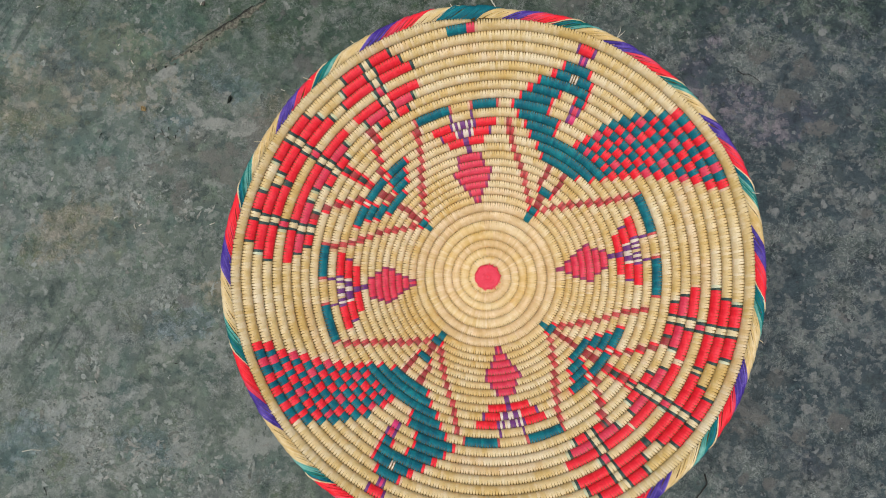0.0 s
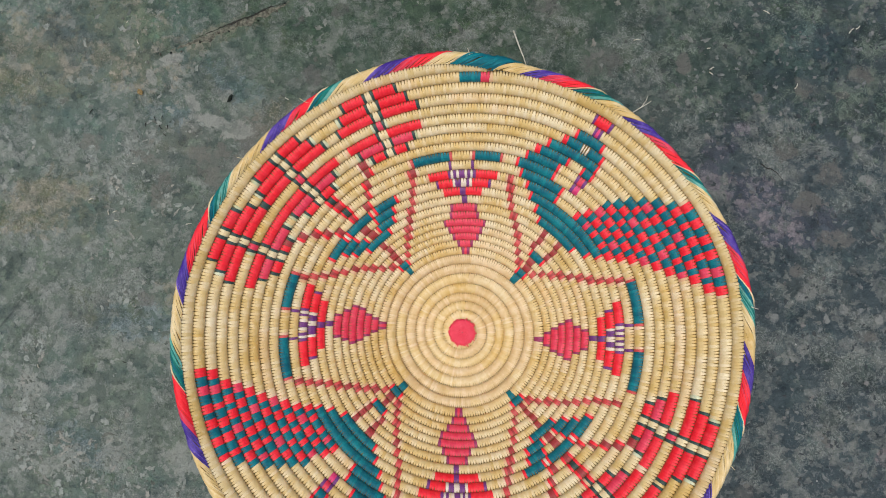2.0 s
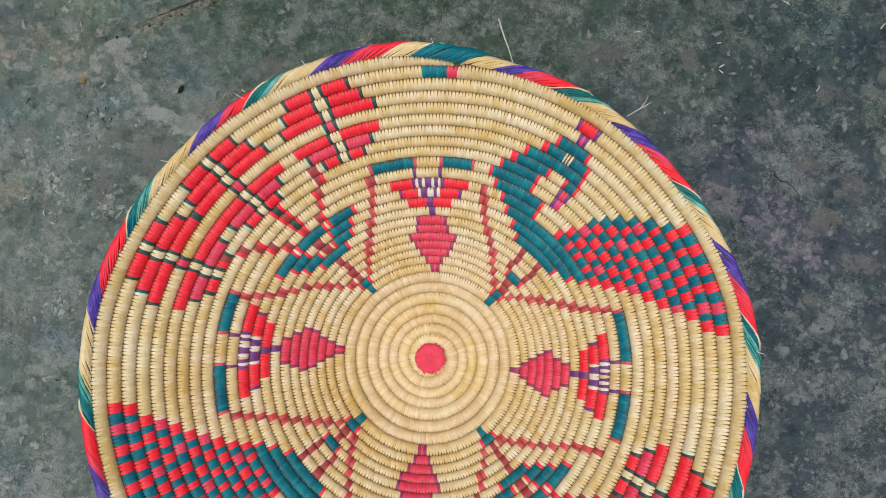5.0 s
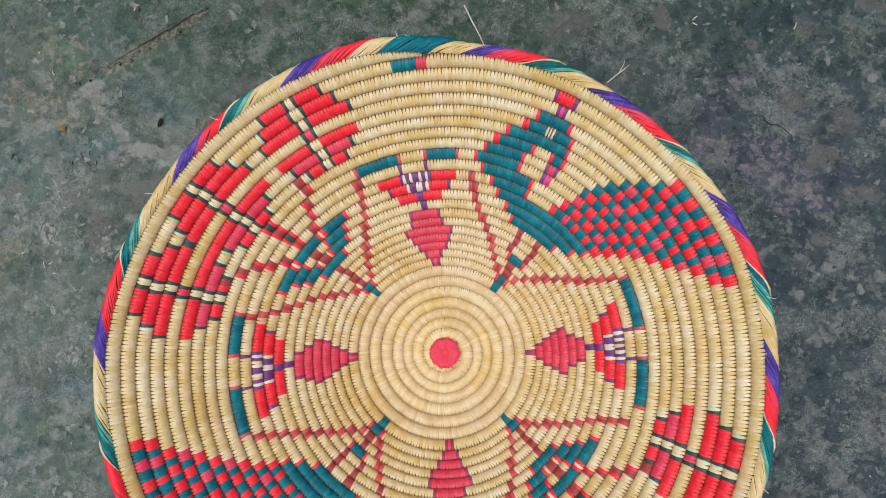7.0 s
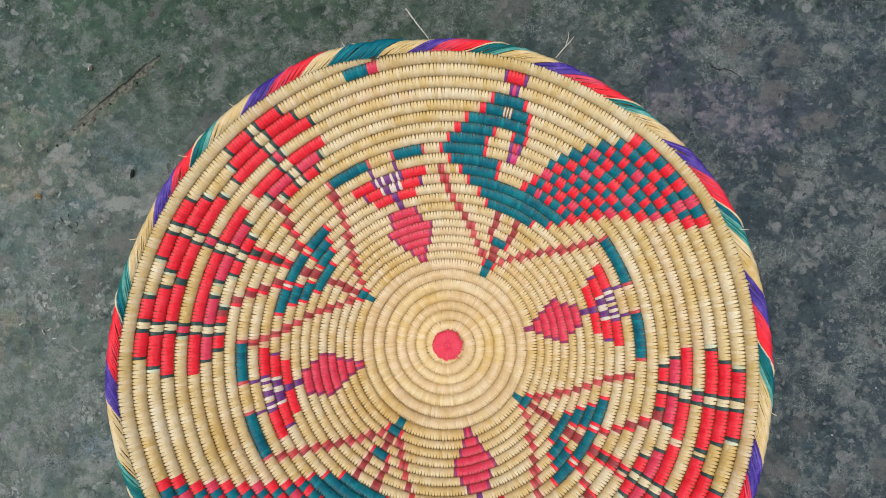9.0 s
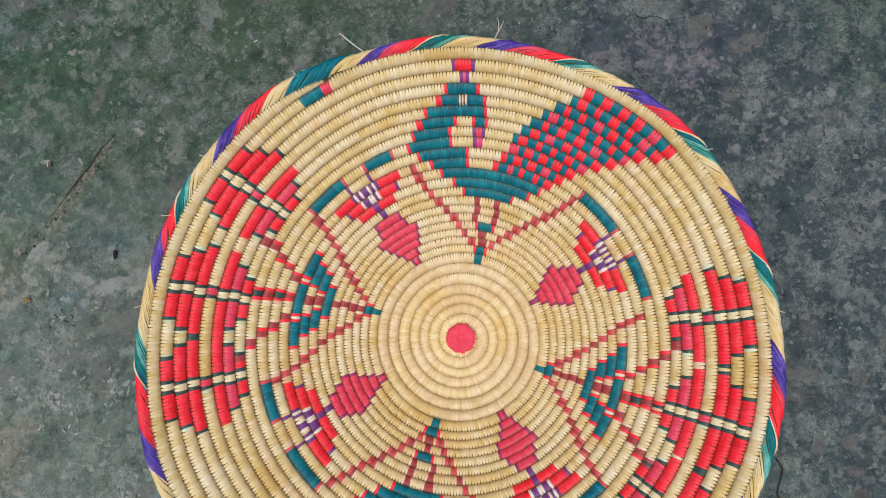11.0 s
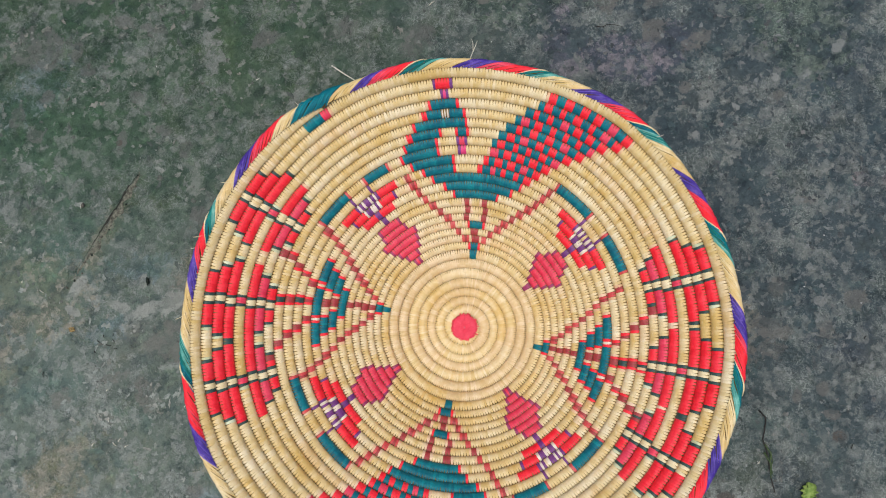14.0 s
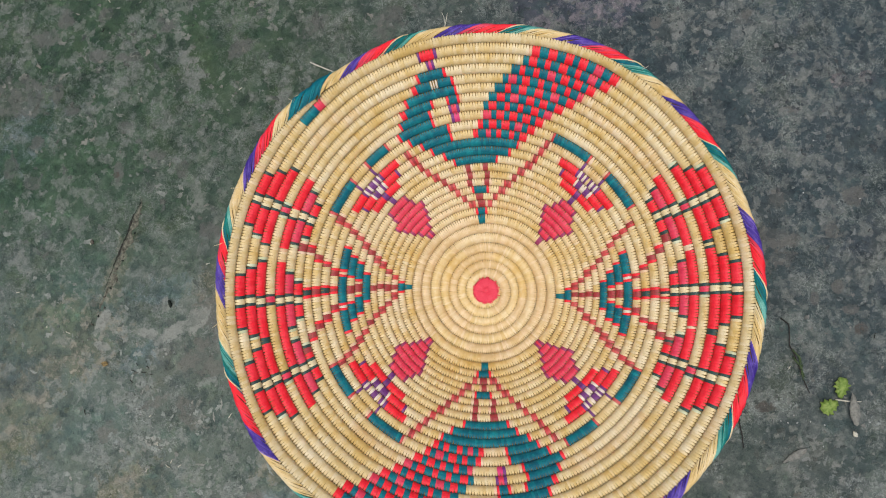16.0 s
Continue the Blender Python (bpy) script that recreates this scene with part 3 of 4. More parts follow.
def chart(text, axis, drift=0.0, mirror=False):
    """Lines such as "27 P 12 11.4 R 11.4 8". drift: degrees by which the axis moves per turn beyond the sixth."""
    for line in text.strip().splitlines():
        n, *spans = line.split()
        at = axis + drift * (int(n) - 6)
        for dye, a, b in zip(spans[0::3], spans[1::3], spans[2::3]):
            paint(int(n), at + float(a), at + float(b), dye)
            if mirror:
                paint(int(n), at - float(a), at - float(b), dye)


ARM = {9: 5.8, 10: 9.1, 11: 12.2, 12: 14.5, 13: 17, 14: 19.6, 15: 22, 16: 23.7, 17: 25, 18: 26.2}


def arms(axis, drift, reach_a, reach_b):
    """The stepped maroon arms that spread from a tip on the seventh turn."""
    for n, d in ARM.items():
        at, w = axis + drift * (n - 6), 82 / (70 + 7.2 * (n - 6)) * 1.65
        for side, reach in ((1, reach_a), (-1, reach_b)):
            c = at + side * d * reach
            thin = 66 / (70 + 7.2 * (n - 6))
            paint(n, c - w, c + w, "M")
            if n % 5 != 3:
                paint(n, c + side * w, c + side * (w - thin), "E")
            if n % 3 != 1:
                paint(n, c - side * w, c - side * (w - thin), "E")


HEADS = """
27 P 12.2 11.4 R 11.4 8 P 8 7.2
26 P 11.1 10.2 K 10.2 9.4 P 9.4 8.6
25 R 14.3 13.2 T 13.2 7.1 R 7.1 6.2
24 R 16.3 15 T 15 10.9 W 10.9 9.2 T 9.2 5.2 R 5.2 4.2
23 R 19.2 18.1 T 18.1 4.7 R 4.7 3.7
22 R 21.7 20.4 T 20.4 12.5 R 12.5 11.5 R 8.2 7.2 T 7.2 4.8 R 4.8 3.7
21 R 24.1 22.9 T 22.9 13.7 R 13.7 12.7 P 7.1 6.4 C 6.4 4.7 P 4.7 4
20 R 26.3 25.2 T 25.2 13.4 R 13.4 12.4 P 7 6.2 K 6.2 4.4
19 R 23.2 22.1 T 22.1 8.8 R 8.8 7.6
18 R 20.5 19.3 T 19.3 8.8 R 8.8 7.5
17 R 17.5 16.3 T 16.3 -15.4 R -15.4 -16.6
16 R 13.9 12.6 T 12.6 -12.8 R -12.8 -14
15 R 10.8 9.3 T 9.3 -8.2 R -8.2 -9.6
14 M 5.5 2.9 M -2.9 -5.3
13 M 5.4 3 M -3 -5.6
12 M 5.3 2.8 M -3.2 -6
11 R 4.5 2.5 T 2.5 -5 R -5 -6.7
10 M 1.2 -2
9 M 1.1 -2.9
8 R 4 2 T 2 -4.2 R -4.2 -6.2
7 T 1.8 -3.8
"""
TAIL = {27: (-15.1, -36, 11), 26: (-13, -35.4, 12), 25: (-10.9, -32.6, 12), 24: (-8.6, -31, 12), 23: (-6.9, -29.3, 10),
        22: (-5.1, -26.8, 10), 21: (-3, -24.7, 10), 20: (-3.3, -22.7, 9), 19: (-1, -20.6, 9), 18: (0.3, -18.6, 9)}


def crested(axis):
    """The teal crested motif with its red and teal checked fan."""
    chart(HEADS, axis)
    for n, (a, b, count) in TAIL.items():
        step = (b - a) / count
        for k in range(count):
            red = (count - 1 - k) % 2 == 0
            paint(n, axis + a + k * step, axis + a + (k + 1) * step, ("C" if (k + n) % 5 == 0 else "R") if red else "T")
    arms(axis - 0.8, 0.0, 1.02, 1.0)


PETAL = """
27 R 6.4 1.4 D 6.6 5.9 D 1.45 0.75 S 0.75 0
26 R 8.4 1.4 D 8.6 7.9 D 1.45 0.75 S 0.75 0
25 R 10.6 1.4 D 10.7 10 D 1.5 0.75 S 0.75 0
24 D 1.5 0.75 C 0.75 0
23 R 10.5 1.4 D 1.55 0.8 S 0.8 0
22 C 8.1 1.4 D 8.4 7.6 D 1.6 0.8 S 0.8 0
21 R 5.7 1.4 D 5.9 5 D 1.7 0.9 S 0.9 0
"""
STEM = """
20 R 1.7 0.7 D 0.7 0 M 12.6 14.8 R 14.4 15.2
19 R 1.8 0.7 M 0.7 0 M 10.4 12.6 R 10.2 10.9
18 R 1.8 0.8 D 0.8 0 M 8.2 10.5 R 10 10.8
17 R 1.8 0.8 M 0.8 0 M 5.6 8 R 7.4 8.2
16 R 6.6 5.4 T 5.4 0 W 7.7 6.6 R 8.4 7.6 T 16.4 8.4 R 17.6 16.4
15 M 1.8 0 T 13 5.6 R 14.2 13 R 5.8 4.8
14 M 1.9 0 T 10.6 3.6 R 11.8 10.6 R 3.8 2.7
13 T 5.8 0 R 7.1 5.8
12 M 2 0
11 M 2.1 0
10 M 2.3 0
9 M 2.4 0
8 R 4.4 3 T 3 0
7 T 2.8 0
"""


def blossom(axis, drift, low, high):
    """Three red petals on a teal-leaved stem."""
    top = axis + drift * 20
    for c in (top, top + low, top + high):
        chart(PETAL, c, 0, mirror=True)
    chart(STEM, axis, drift, mirror=True)
    paint(21, top + 15, top + 17, "M")
    paint(21, top - 15, top - 17, "M")
    arms(axis, drift, 1.0, 1.0)


DIAMOND = """
13 C 4.6 0 Q 5.4 4.4
12 C 6.4 0 Q 7.3 6.2
11 C 9.6 0 Q 10.6 9.4
10 C 8.4 0 Q 9.3 8.2
9 C 6.4 0 Q 7.4 6.3
8 C 3.6 0 Q 4.6 3.4
7 C 1 0 Q 2.4 1
14 P 1.8 0
15 R 8.9 1 P 1 0
16 R 11 4 P 11.6 10.6 W 3.9 3.2 P 3.2 0.9 W 0.9 0
17 R 13.6 5.4 P 5.4 4.3 W 4.3 3.4 P 3.4 2.1 W 2.1 1.2 P 1.2 0
18 P 5 3.6
"""


def tulip(axis, drift, outer_a, inner_a, inner_b, outer_b, wide):
    """A red diamond under a red and purple cup, with two teal bars over it."""
    for line in DIAMOND.strip().splitlines():
        n, *spans = line.split()
        at = axis + drift * (int(n) - 6)
        k = wide if int(n) > 14 else 1.0
        for dye, a, b in zip(spans[0::3], spans[1::3], spans[2::3]):
            for side in (1, -1):
                paint(int(n), at + side * float(a) * k, at + side * float(b) * k, dye)
    for a, b in ((outer_a, inner_a), (inner_b, outer_b)):
        paint(19, a, b, "T")
        paint(19, a + 1.0, a - 0.1, "E")
        paint(19, b + 0.1, b - 1.0, "E")


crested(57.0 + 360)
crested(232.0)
blossom(139.0, 0.31, -24.6, 20.4)
blossom(320.0, 0.18, -21.5, 22.8)
tulip(97.7, 0.16, 115.2, 103.9, 95.4, 87.4, 0.86)
tulip(366.3, 0.36, 388.8, 375.4, 366.0, 353.2, 1.0)
tulip(183.6, 0.16, 203.2, 190.3, 180.2, 169.4, 1.12)
tulip(277.7, 0.05, 295.5, 283.3, 272.3, 261.1, 1.0)
paint(27, 95.4, 99.9, "T")
paint(27, 93.3, 95.4, "C")

STITCH = 0.00260      # width of one stitch
S_AT = np.array([-1.01, -0.76, -0.3, 0.22, 0.68, 1.12])
rng = np.random.default_rng(4)


TAPER = (0.95, 1.03, 1.04, 1.01, 0.84, 0.44)
TAPER_DYED = (0.97, 1.05, 1.05, 1.04, 0.93, 0.55)
TAPER_FLAT = (0.98, 1.05, 1.05, 1.04, 0.95, 0.62)


def stitch_points(n, a0, a1, tapers):
    """One stitch over turn n between two angles: 6 by 3 points, rounded both ways, tapering to its outer end."""
    mid, half = (a0 + a1) / 2, (a1 - a0) / 2
    # the last turn's stitches reach over the rim's roll
    last = n == TURNS
    ro, ri = edge(n, mid) + (0.0004 if last else 0.0), edge(n - 1, mid)
    rc, hw = (ro + ri) / 2, (ro - ri) / 2
    k = slope(rc)
    c = 1 / np.sqrt(1 + k * k)
    h = hw / c
    lift = rng.normal(0, 0.00016)
    lean = rng.normal(0.10, 0.05) * half
    end = rng.normal(0, 0.035)
    pts = []
    for i, s in enumerate(S_AT):
        s = s + end * (i > 3) - (0.06 if tapers is TAPER_DYED and i > 3 else 0.0)
        bulge = h * (0.98 * np.sqrt(max(0.0, 1 - (0.88 * s) ** 2)) - 0.62) + lift
        taper = tapers[i]
        for u in (-1, 0, 1):
            b = bulge - (0.00024 if u else 0.0) - (0.0002 if u and i > 3 else 0.0) + (0.0004 if i == 5 else 0.0) - (0.0005 if i == 0 else 0.0)
            r = rc + s * hw - b * k * c
            z = height(rc) + s * hw * k + b * c + (0.0013 * max(0.0, s) if last else 0.0)
            ang = radians(mid + half * (u * taper) + lean * s * 2)
            pts.append((r * math.cos(ang), r * math.sin(ang), z))
    return pts


def colours(n, cuts):
    """The dye of each stitch of turn n; a narrow outline takes one stitch alone."""
    out = [""] * (len(cuts) - 1)
    wide = float(np.mean(np.diff(cuts)))
    mids = (np.asarray(cuts[:-1]) + np.asarray(cuts[1:])) / 2
    for thin in (False, True):
        for lo, hi, dye in PAINT[n]:
            if (hi - lo < 1.6 * wide) != thin:
                continue
            at = [int(k) for k in np.nonzero((mids >= lo) & (mids < hi))[0]]
            if thin:
                at = at or [int(np.argmin(np.abs(mids - (lo + hi) / 2)))]
                beside = [k for k in at if out[max(0, k - 1)] or out[min(len(out) - 1, k + 1)]]
                at = (beside or at)[:1]
            for k in at:
                out[k] = dye
    return out


def stitches_mesh(name, stitches, mat, frayed=None):
    """The stitches of one colour side by side; frayed: the leaf of the split tips that stick up at their outer ends,
    lighter for the light they catch.
    """
    verts, faces, index = [], [], []
    for pts in stitches:
        faces += grid_faces(len(verts), 6, 3)
        verts += pts
        index += [0] * 10
        if frayed and len(stitches) > 5 and rng.random() < 0.55:
            side, wide = rng.uniform(-0.5, 0.5), rng.uniform(0.22, 0.42)
            tip = []
            for back, lift in ((0.45, 0.0), (0.1, 0.0007), (-0.25, 0.0010)):
                low, mid, high = (Vector(pts[k]).lerp(Vector(pts[k - 3]), back) for k in (15, 16, 17))
                half = (high - low) / 2
                for u, up in ((-1, 0.0), (0, 0.0003), (1, 0.0)):
                    tip.append(mid + half * (side + u * wide) + Vector((0, 0, lift + up)))
            faces += grid_faces(len(verts), 3, 3)
            verts += tip
            index += [1] * 4
    return mesh_of(name, verts, faces, [mat, frayed] if frayed else [mat], index=index)


def coil_core(n, lo, hi):
    """The bundle of grass inside one turn."""
    steps = max(24, int(140 * edge(n, lo) / 0.24) + 16)
    verts = []
    for i in range(steps + 1):
        deg = lo + (hi - lo) * i / steps
        ro, ri = float(edge(n, deg)), float(edge(n - 1, deg))
        rc, hw = (ro + ri) / 2, (ro - ri) / 2
        k = float(slope(rc))
        c = 1 / math.sqrt(1 + k * k)
        h = min(hw / c, 0.0052) * 0.97
        for j in range(9):
            w = 2 * math.pi * j / 8
            s, b = math.cos(w) * 0.97 * h, math.sin(w) * h * 0.86 - h * 0.72
            r, z = rc + s * c - b * k * c, float(height(rc)) + s * k * c + b * c
            verts.append((r * math.cos(radians(deg)), r * math.sin(radians(deg)), max(z, 0.0006)))
    return verts, grid_faces(0, steps + 1, 9)


def build_tray():
    tray = tagged(new("basket_tray"), "round coiled palm-leaf basket tray, red and teal motifs, on cement floor", "basket")
    for n in range(0, TURNS + 1):
        lo, hi = START, START + 360
        if n == TURNS:
            lo = START + 1.5
        mean_r = float(edge(n, START + 180) + edge(n - 1, START + 180)) / 2
        count = max(14, round(2 * math.pi * mean_r * (hi - lo) / 360 / (STITCH if n > 6 else 0.0020)))
        cuts = lo + (hi - lo) * np.arange(count + 1) / count
        cuts[1:-1] += rng.normal(0, 0.06, count - 1) * (hi - lo) / count
        plain, runs, last = [], [], None
        dyes, leaf, left_over = colours(n, cuts), 1, 0
        for k, (a0, a1) in enumerate(zip(cuts[:-1], cuts[1:])):
            dye = dyes[k]
            # one split leaf binds a run of stitches, so its tone lasts for a while
            if left_over <= 0:
                leaf, left_over = rng.choice(5, p=[0.36, 0.20, 0.20, 0.14, 0.10]) + 1, rng.integers(5, 34)
            left_over -= 1
            if dye == "W" and n > 18:
                # the bird's eye: two slim white stitches
                a0, a1 = a0 + 0.24 * (a1 - a0), a1 - 0.24 * (a1 - a0)
            pts = stitch_points(n, a0, a1, TAPER_DYED if dye else TAPER_FLAT if n < 7 else TAPER)
            if not dye:
                beside = {dyes[max(0, k - 1)], dyes[min(len(dyes) - 1, k + 1)]}
                tint = 7 if "D" in beside and rng.random() < 0.6 else 6 if beside & set("REMCK") and rng.random() < 0.75 else leaf
                plain.append((tint, pts))
            elif dye == last:
                runs[-1][1].append(pts)
            else:
                runs.append((dye, [pts]))
            last = dye
        verts, faces = coil_core(n, lo, hi)
        index = [0] * len(faces)
        for leaf, pts in plain:
            new_faces = grid_faces(len(verts), 6, 3)
            verts += pts
            faces += new_faces
            index += [leaf] * len(new_faces)
        tones = [INNER, PALE, INNER, BLEACHED, STRAW] if n < 7 else [STRAW, PALE, GOLD, BLEACHED, ROSY]
        coil = part("coil", mesh_of("coil", verts, faces, [HEART if n < 7 else CORE, *tones, BLUSH, TINGED], index=index), tray)
        for dye, some in runs:
            part("stitch_block", stitches_mesh("stitch_block", some, DYES[dye], FRAYED if dye == "T" else None), coil, WORDS[dye] + " dyed palm-leaf stitches")
    # the red rosette at the start of the spiral
    base = []
    for i in range(24):
        for r in (0.0005, 0.008, 0.0135):
            base.append((r * math.cos(radians(i * 15)), r * math.sin(radians(i * 15)), 0.0171 - 0.0012 * (r / 0.015) ** 3))
    rosette = part("rosette", mesh_of("rosette", base, grid_faces(0, 24, 3, closed=True), [DYES["C"]]), tray, "pinkish red stitched centre rosette")
    for k in range(44):
        a, w = radians(k * 360 / 44 + rng.normal(0, 1.2)), radians(4.4)
        long = 0.0152 + rng.normal(0, 0.0009)
        pts = []
        for r in (0.0006, 0.004, 0.008, 0.0115, 0.0142, long):
            for u in (-1, 0, 1):
                ww = w * (1.0 if r < 0.012 else 0.8 if r < 0.0145 else 0.45)
                z = 0.0176 - 0.0013 * (r / 0.015) ** 3 - 0.0012 * math.exp(-((r / 0.003) ** 2)) + (0.0 if u else 0.0005)
                z -= 0.0016 if r == long else 0.0
                pts.append((r * math.cos(a + u * ww), r * math.sin(a + u * ww), z))
        part("stitch", stitches_mesh("stitch", [pts], DYES["C"]), rosette)
    build_rim(tray)
    return tray


# ---- the rim: slanting wraps of plain, violet, red and green leaf ----
# where each wrap begins, in degrees: violet, straw, green, red and so on round the rim; teal binds the coil's end
RIM_AT = [0.5, 6.2, 14.3, 19.8, 27.1, 33.7, 41.5, 46, 54.9, 60.6, 67.5, 72.5, 80.2, 83.9, 89.6, 98.8, 104.3, 111.5, 117.4, 125.6, 130.7, 137.4, 143.7, 155, 162.5,
          173.3, 179.6, 190.8, 197.2, 206.4, 213.3, 224.6, 229.7, 238, 245.5, 255.5, 261.5, 270, 277.5, 287.5, 293.5, 302, 308.2, 317, 323.5, 330.9, 337.4, 348.2, 354, 360.5]


def rim_bands():
    """Every wrap as centre, half width and dye."""
    out = []
    for k, (lo, hi) in enumerate(zip(RIM_AT, RIM_AT[1:])):
        turn = k if k < 15 else k - 1
        dye = "T" if k == 14 else "" if k == 15 else ["B", "", "G", "R"][turn % 4]
        out.append(((lo + hi) / 2, 0.5 * (hi - lo), dye))
        # a pale strip of undyed leaf shows along the edge of most green wraps
        if dye in ("G", "T"):
            out.append((hi - 0.1, 0.20, "S"))
    return out


def rim_line(deg):
    """Centre of the rim's roll and its radius."""
    d = (deg - START) % 360 + START
    r = float(edge(TURNS, max(d, START + 0.01)))
    step = math.exp(-(((d - START) / 9) ** 2)) + math.exp(-(((d - START - 360) / 5) ** 2))
    r0 = float(edge(TURNS, START + 359.9))
    if d > START + 350:
        f = (d - START - 350) / 10
        r = r * (1 - f) + f * (r0 + 0.002)
    more = float(np.interp(d % 360, ROLL_AT, ROLL)) / 1000
    size = 0.0043 + 0.0006 * step + 0.45 * more
    return r + 0.0036 + 0.5 * more, float(height(r)) - 0.0012 + 0.001 * step, size


def rim_point(deg, around, out=0.0):
    r, z, size = rim_line(deg)
    a, w = radians(deg), radians(around)
    rr, zz = r + (size + out) * math.cos(w), z + (size + out) * math.sin(w)
    return (rr * math.cos(a), rr * math.sin(a), zz)


def build_rim(tray):
    verts, n = [], 180
    for i in range(n):
        for j in range(11):
            verts.append(rim_point(i * 360 / n, j * 36, -0.0013))
    part("rim_roll", mesh_of("rim_roll", verts, grid_faces(0, n, 11, closed=True), [CORE]), tray)
    words = {"B": "violet", "": "plain straw", "G": "green", "R": "red", "T": "teal", "S": "pale straw"}
    # the other leaves that run along in a wrap, and how often
    mixed = {"G": ("J", "T"), "R": ("R", "C"), "": ("GOLD", "PALE")}
    for c, shift, dye in rim_bands():
        strands = 1 if dye == "S" else max(7, round(2 * shift / 0.55))
        v, fc, index = [], [], []
        proud = {"T": 0.0011, "S": 0.0012, "": 0.0}.get(dye, 0.0004)
        for s in range(strands):
            lead = c - shift + 2 * shift * (s + 0.5) / strands + rng.normal(0, 0.09)
            wide = 2 * shift / strands * rng.uniform(0.56, 0.68)
            slant = 9.4 + rng.normal(0, 0.6)
            high = proud + rng.uniform(-0.0002, 0.0006)
            pts = []
            for f in np.linspace(0, 1, 9):
                # the wrap runs along the rim as it crosses it
                around = 148 - 198 * f
                deg = lead + slant * (around - 59) / 218 + 0.12 * math.sin(7 * f + s)
                for u, out in ((-1, -0.0003), (0, 0.0008), (1, -0.0003)):
                    pts.append(rim_point(deg + u * wide, around, out + high * min(1.0, 5 * f)))
            fc += grid_faces(len(v), 9, 3)
            v += pts
            f = s / max(1, strands - 1) + rng.normal(0, 0.18)
            index += [1 if f < 0.30 else 2 if f > 0.72 else 0] * 16
        leaves = [DYES.get(dye, STRAW), *(DYES.get(k, GOLD if k == "GOLD" else PALE) for k in mixed.get(dye, (dye, dye)))]
        part("rim_wrap", mesh_of("rim_wrap", v, fc, leaves, index=index), tray, words[dye] + " palm-leaf wrap of the rim")
    # stray ends that stick out of the wraps
    for deg, drift, long, dye in ((34.0, -1.2, 0.0075, "D"), (120.5, 0.8, 0.004, "S"), (133.0, 1.0, 0.005, "S"), (17.0, -0.8, 0.004, "W"), (150.0, 1.2, 0.005, "S"), (346.0, -0.9, 0.004, "S"), (98.0, 0.7, 0.004, "W")):
        pts = [rim_point(deg + drift * f, 75 - 45 * f, 0.0006 + long * f * f) for f in (0, 0.35, 0.7, 1)]
        v, fc = tube(pts, 0.00035, 0.0002, 4)
        part("loose_fibre", mesh_of("loose_fibre", v, fc, [DYES[dye]]), tray)


build_tray()


# ---- small things on the floor ----
def coat(name, a, b, scale, rough=0.8):
    m = Mat(name, rough, 0.25)
    f = m.noise(scale, 4.0, 0.7)
    m.colour(m.mix(m.ramp(f, 0.35, 0.65), a, b))
    m.bump(f, 0.4, 0.0006)
    return m.m


CHAFF = coat("dry_chaff", (0.42, 0.38, 0.27), (0.62, 0.60, 0.50), 500.0)
BARK = coat("black_twig_bark", (0.012, 0.011, 0.009), (0.035, 0.030, 0.024), 700.0)
STONE = coat("dark_pebble_stone", (0.006, 0.009, 0.006), (0.026, 0.034, 0.026), 350.0, 0.95)
GRIT = coat("pale_grit", (0.27, 0.27, 0.245), (0.47, 0.47, 0.43), 600.0)
RIDGE = coat("dried_olive_dirt", (0.050, 0.050, 0.036), (0.175, 0.170, 0.125), 260.0, 0.95)
SLIT = coat("dark_crack_strip", (0.012, 0.013, 0.010), (0.045, 0.042, 0.032), 400.0, 0.95)
HUSK = coat("brown_dry_husk", (0.03, 0.018, 0.008), (0.34, 0.24, 0.10), 520.0, 0.9)
LEAF = coat("young_green_leaf", (0.11, 0.185, 0.026), (0.225, 0.295, 0.070), 260.0, 0.6)
DRYLEAF = coat("grey_dry_leaf", (0.13, 0.13, 0.112), (0.22, 0.215, 0.18), 300.0)
MOSS = coat("moss_on_twig", (0.03, 0.055, 0.02), (0.07, 0.10, 0.04), 500.0)
CLAY = coat("dried_dirt", (0.036, 0.038, 0.028), (0.115, 0.100, 0.076), 300.0)


def stalk(name, points, r0, r1, mat, label, category, group=""):
    v, f = tube(points, r0, r1)
    return tagged(new(name, mesh_of(name, v, f, [mat])), label, category, group)


def lump(name, x, y, size, flat, mat, label, category, seed, group=""):
    """A small uneven stone or husk that sits on the floor."""
    bm = bmesh.new()
    bmesh.ops.create_icosphere(bm, subdivisions=2, radius=1.0)
    for v in bm.verts:
        k = 1 + 0.32 * noise.noise(v.co * 1.3 + Vector((seed, 0, 0))) + 0.12 * noise.noise(v.co * 3 + Vector((0, seed, 0)))
        v.co = Vector((v.co.x * size[0] * k, v.co.y * size[1] * k, v.co.z * flat * k))
    me = bpy.data.meshes.new(name)
    bm.to_mesh(me)
    bm.free()
    me.materials.append(mat)
    ob = tagged(new(name, me), label, category, group)
    ob.matrix_world = pose(x, y, flat * 0.72, 0, 0, seed * 47 % 360)
    return ob


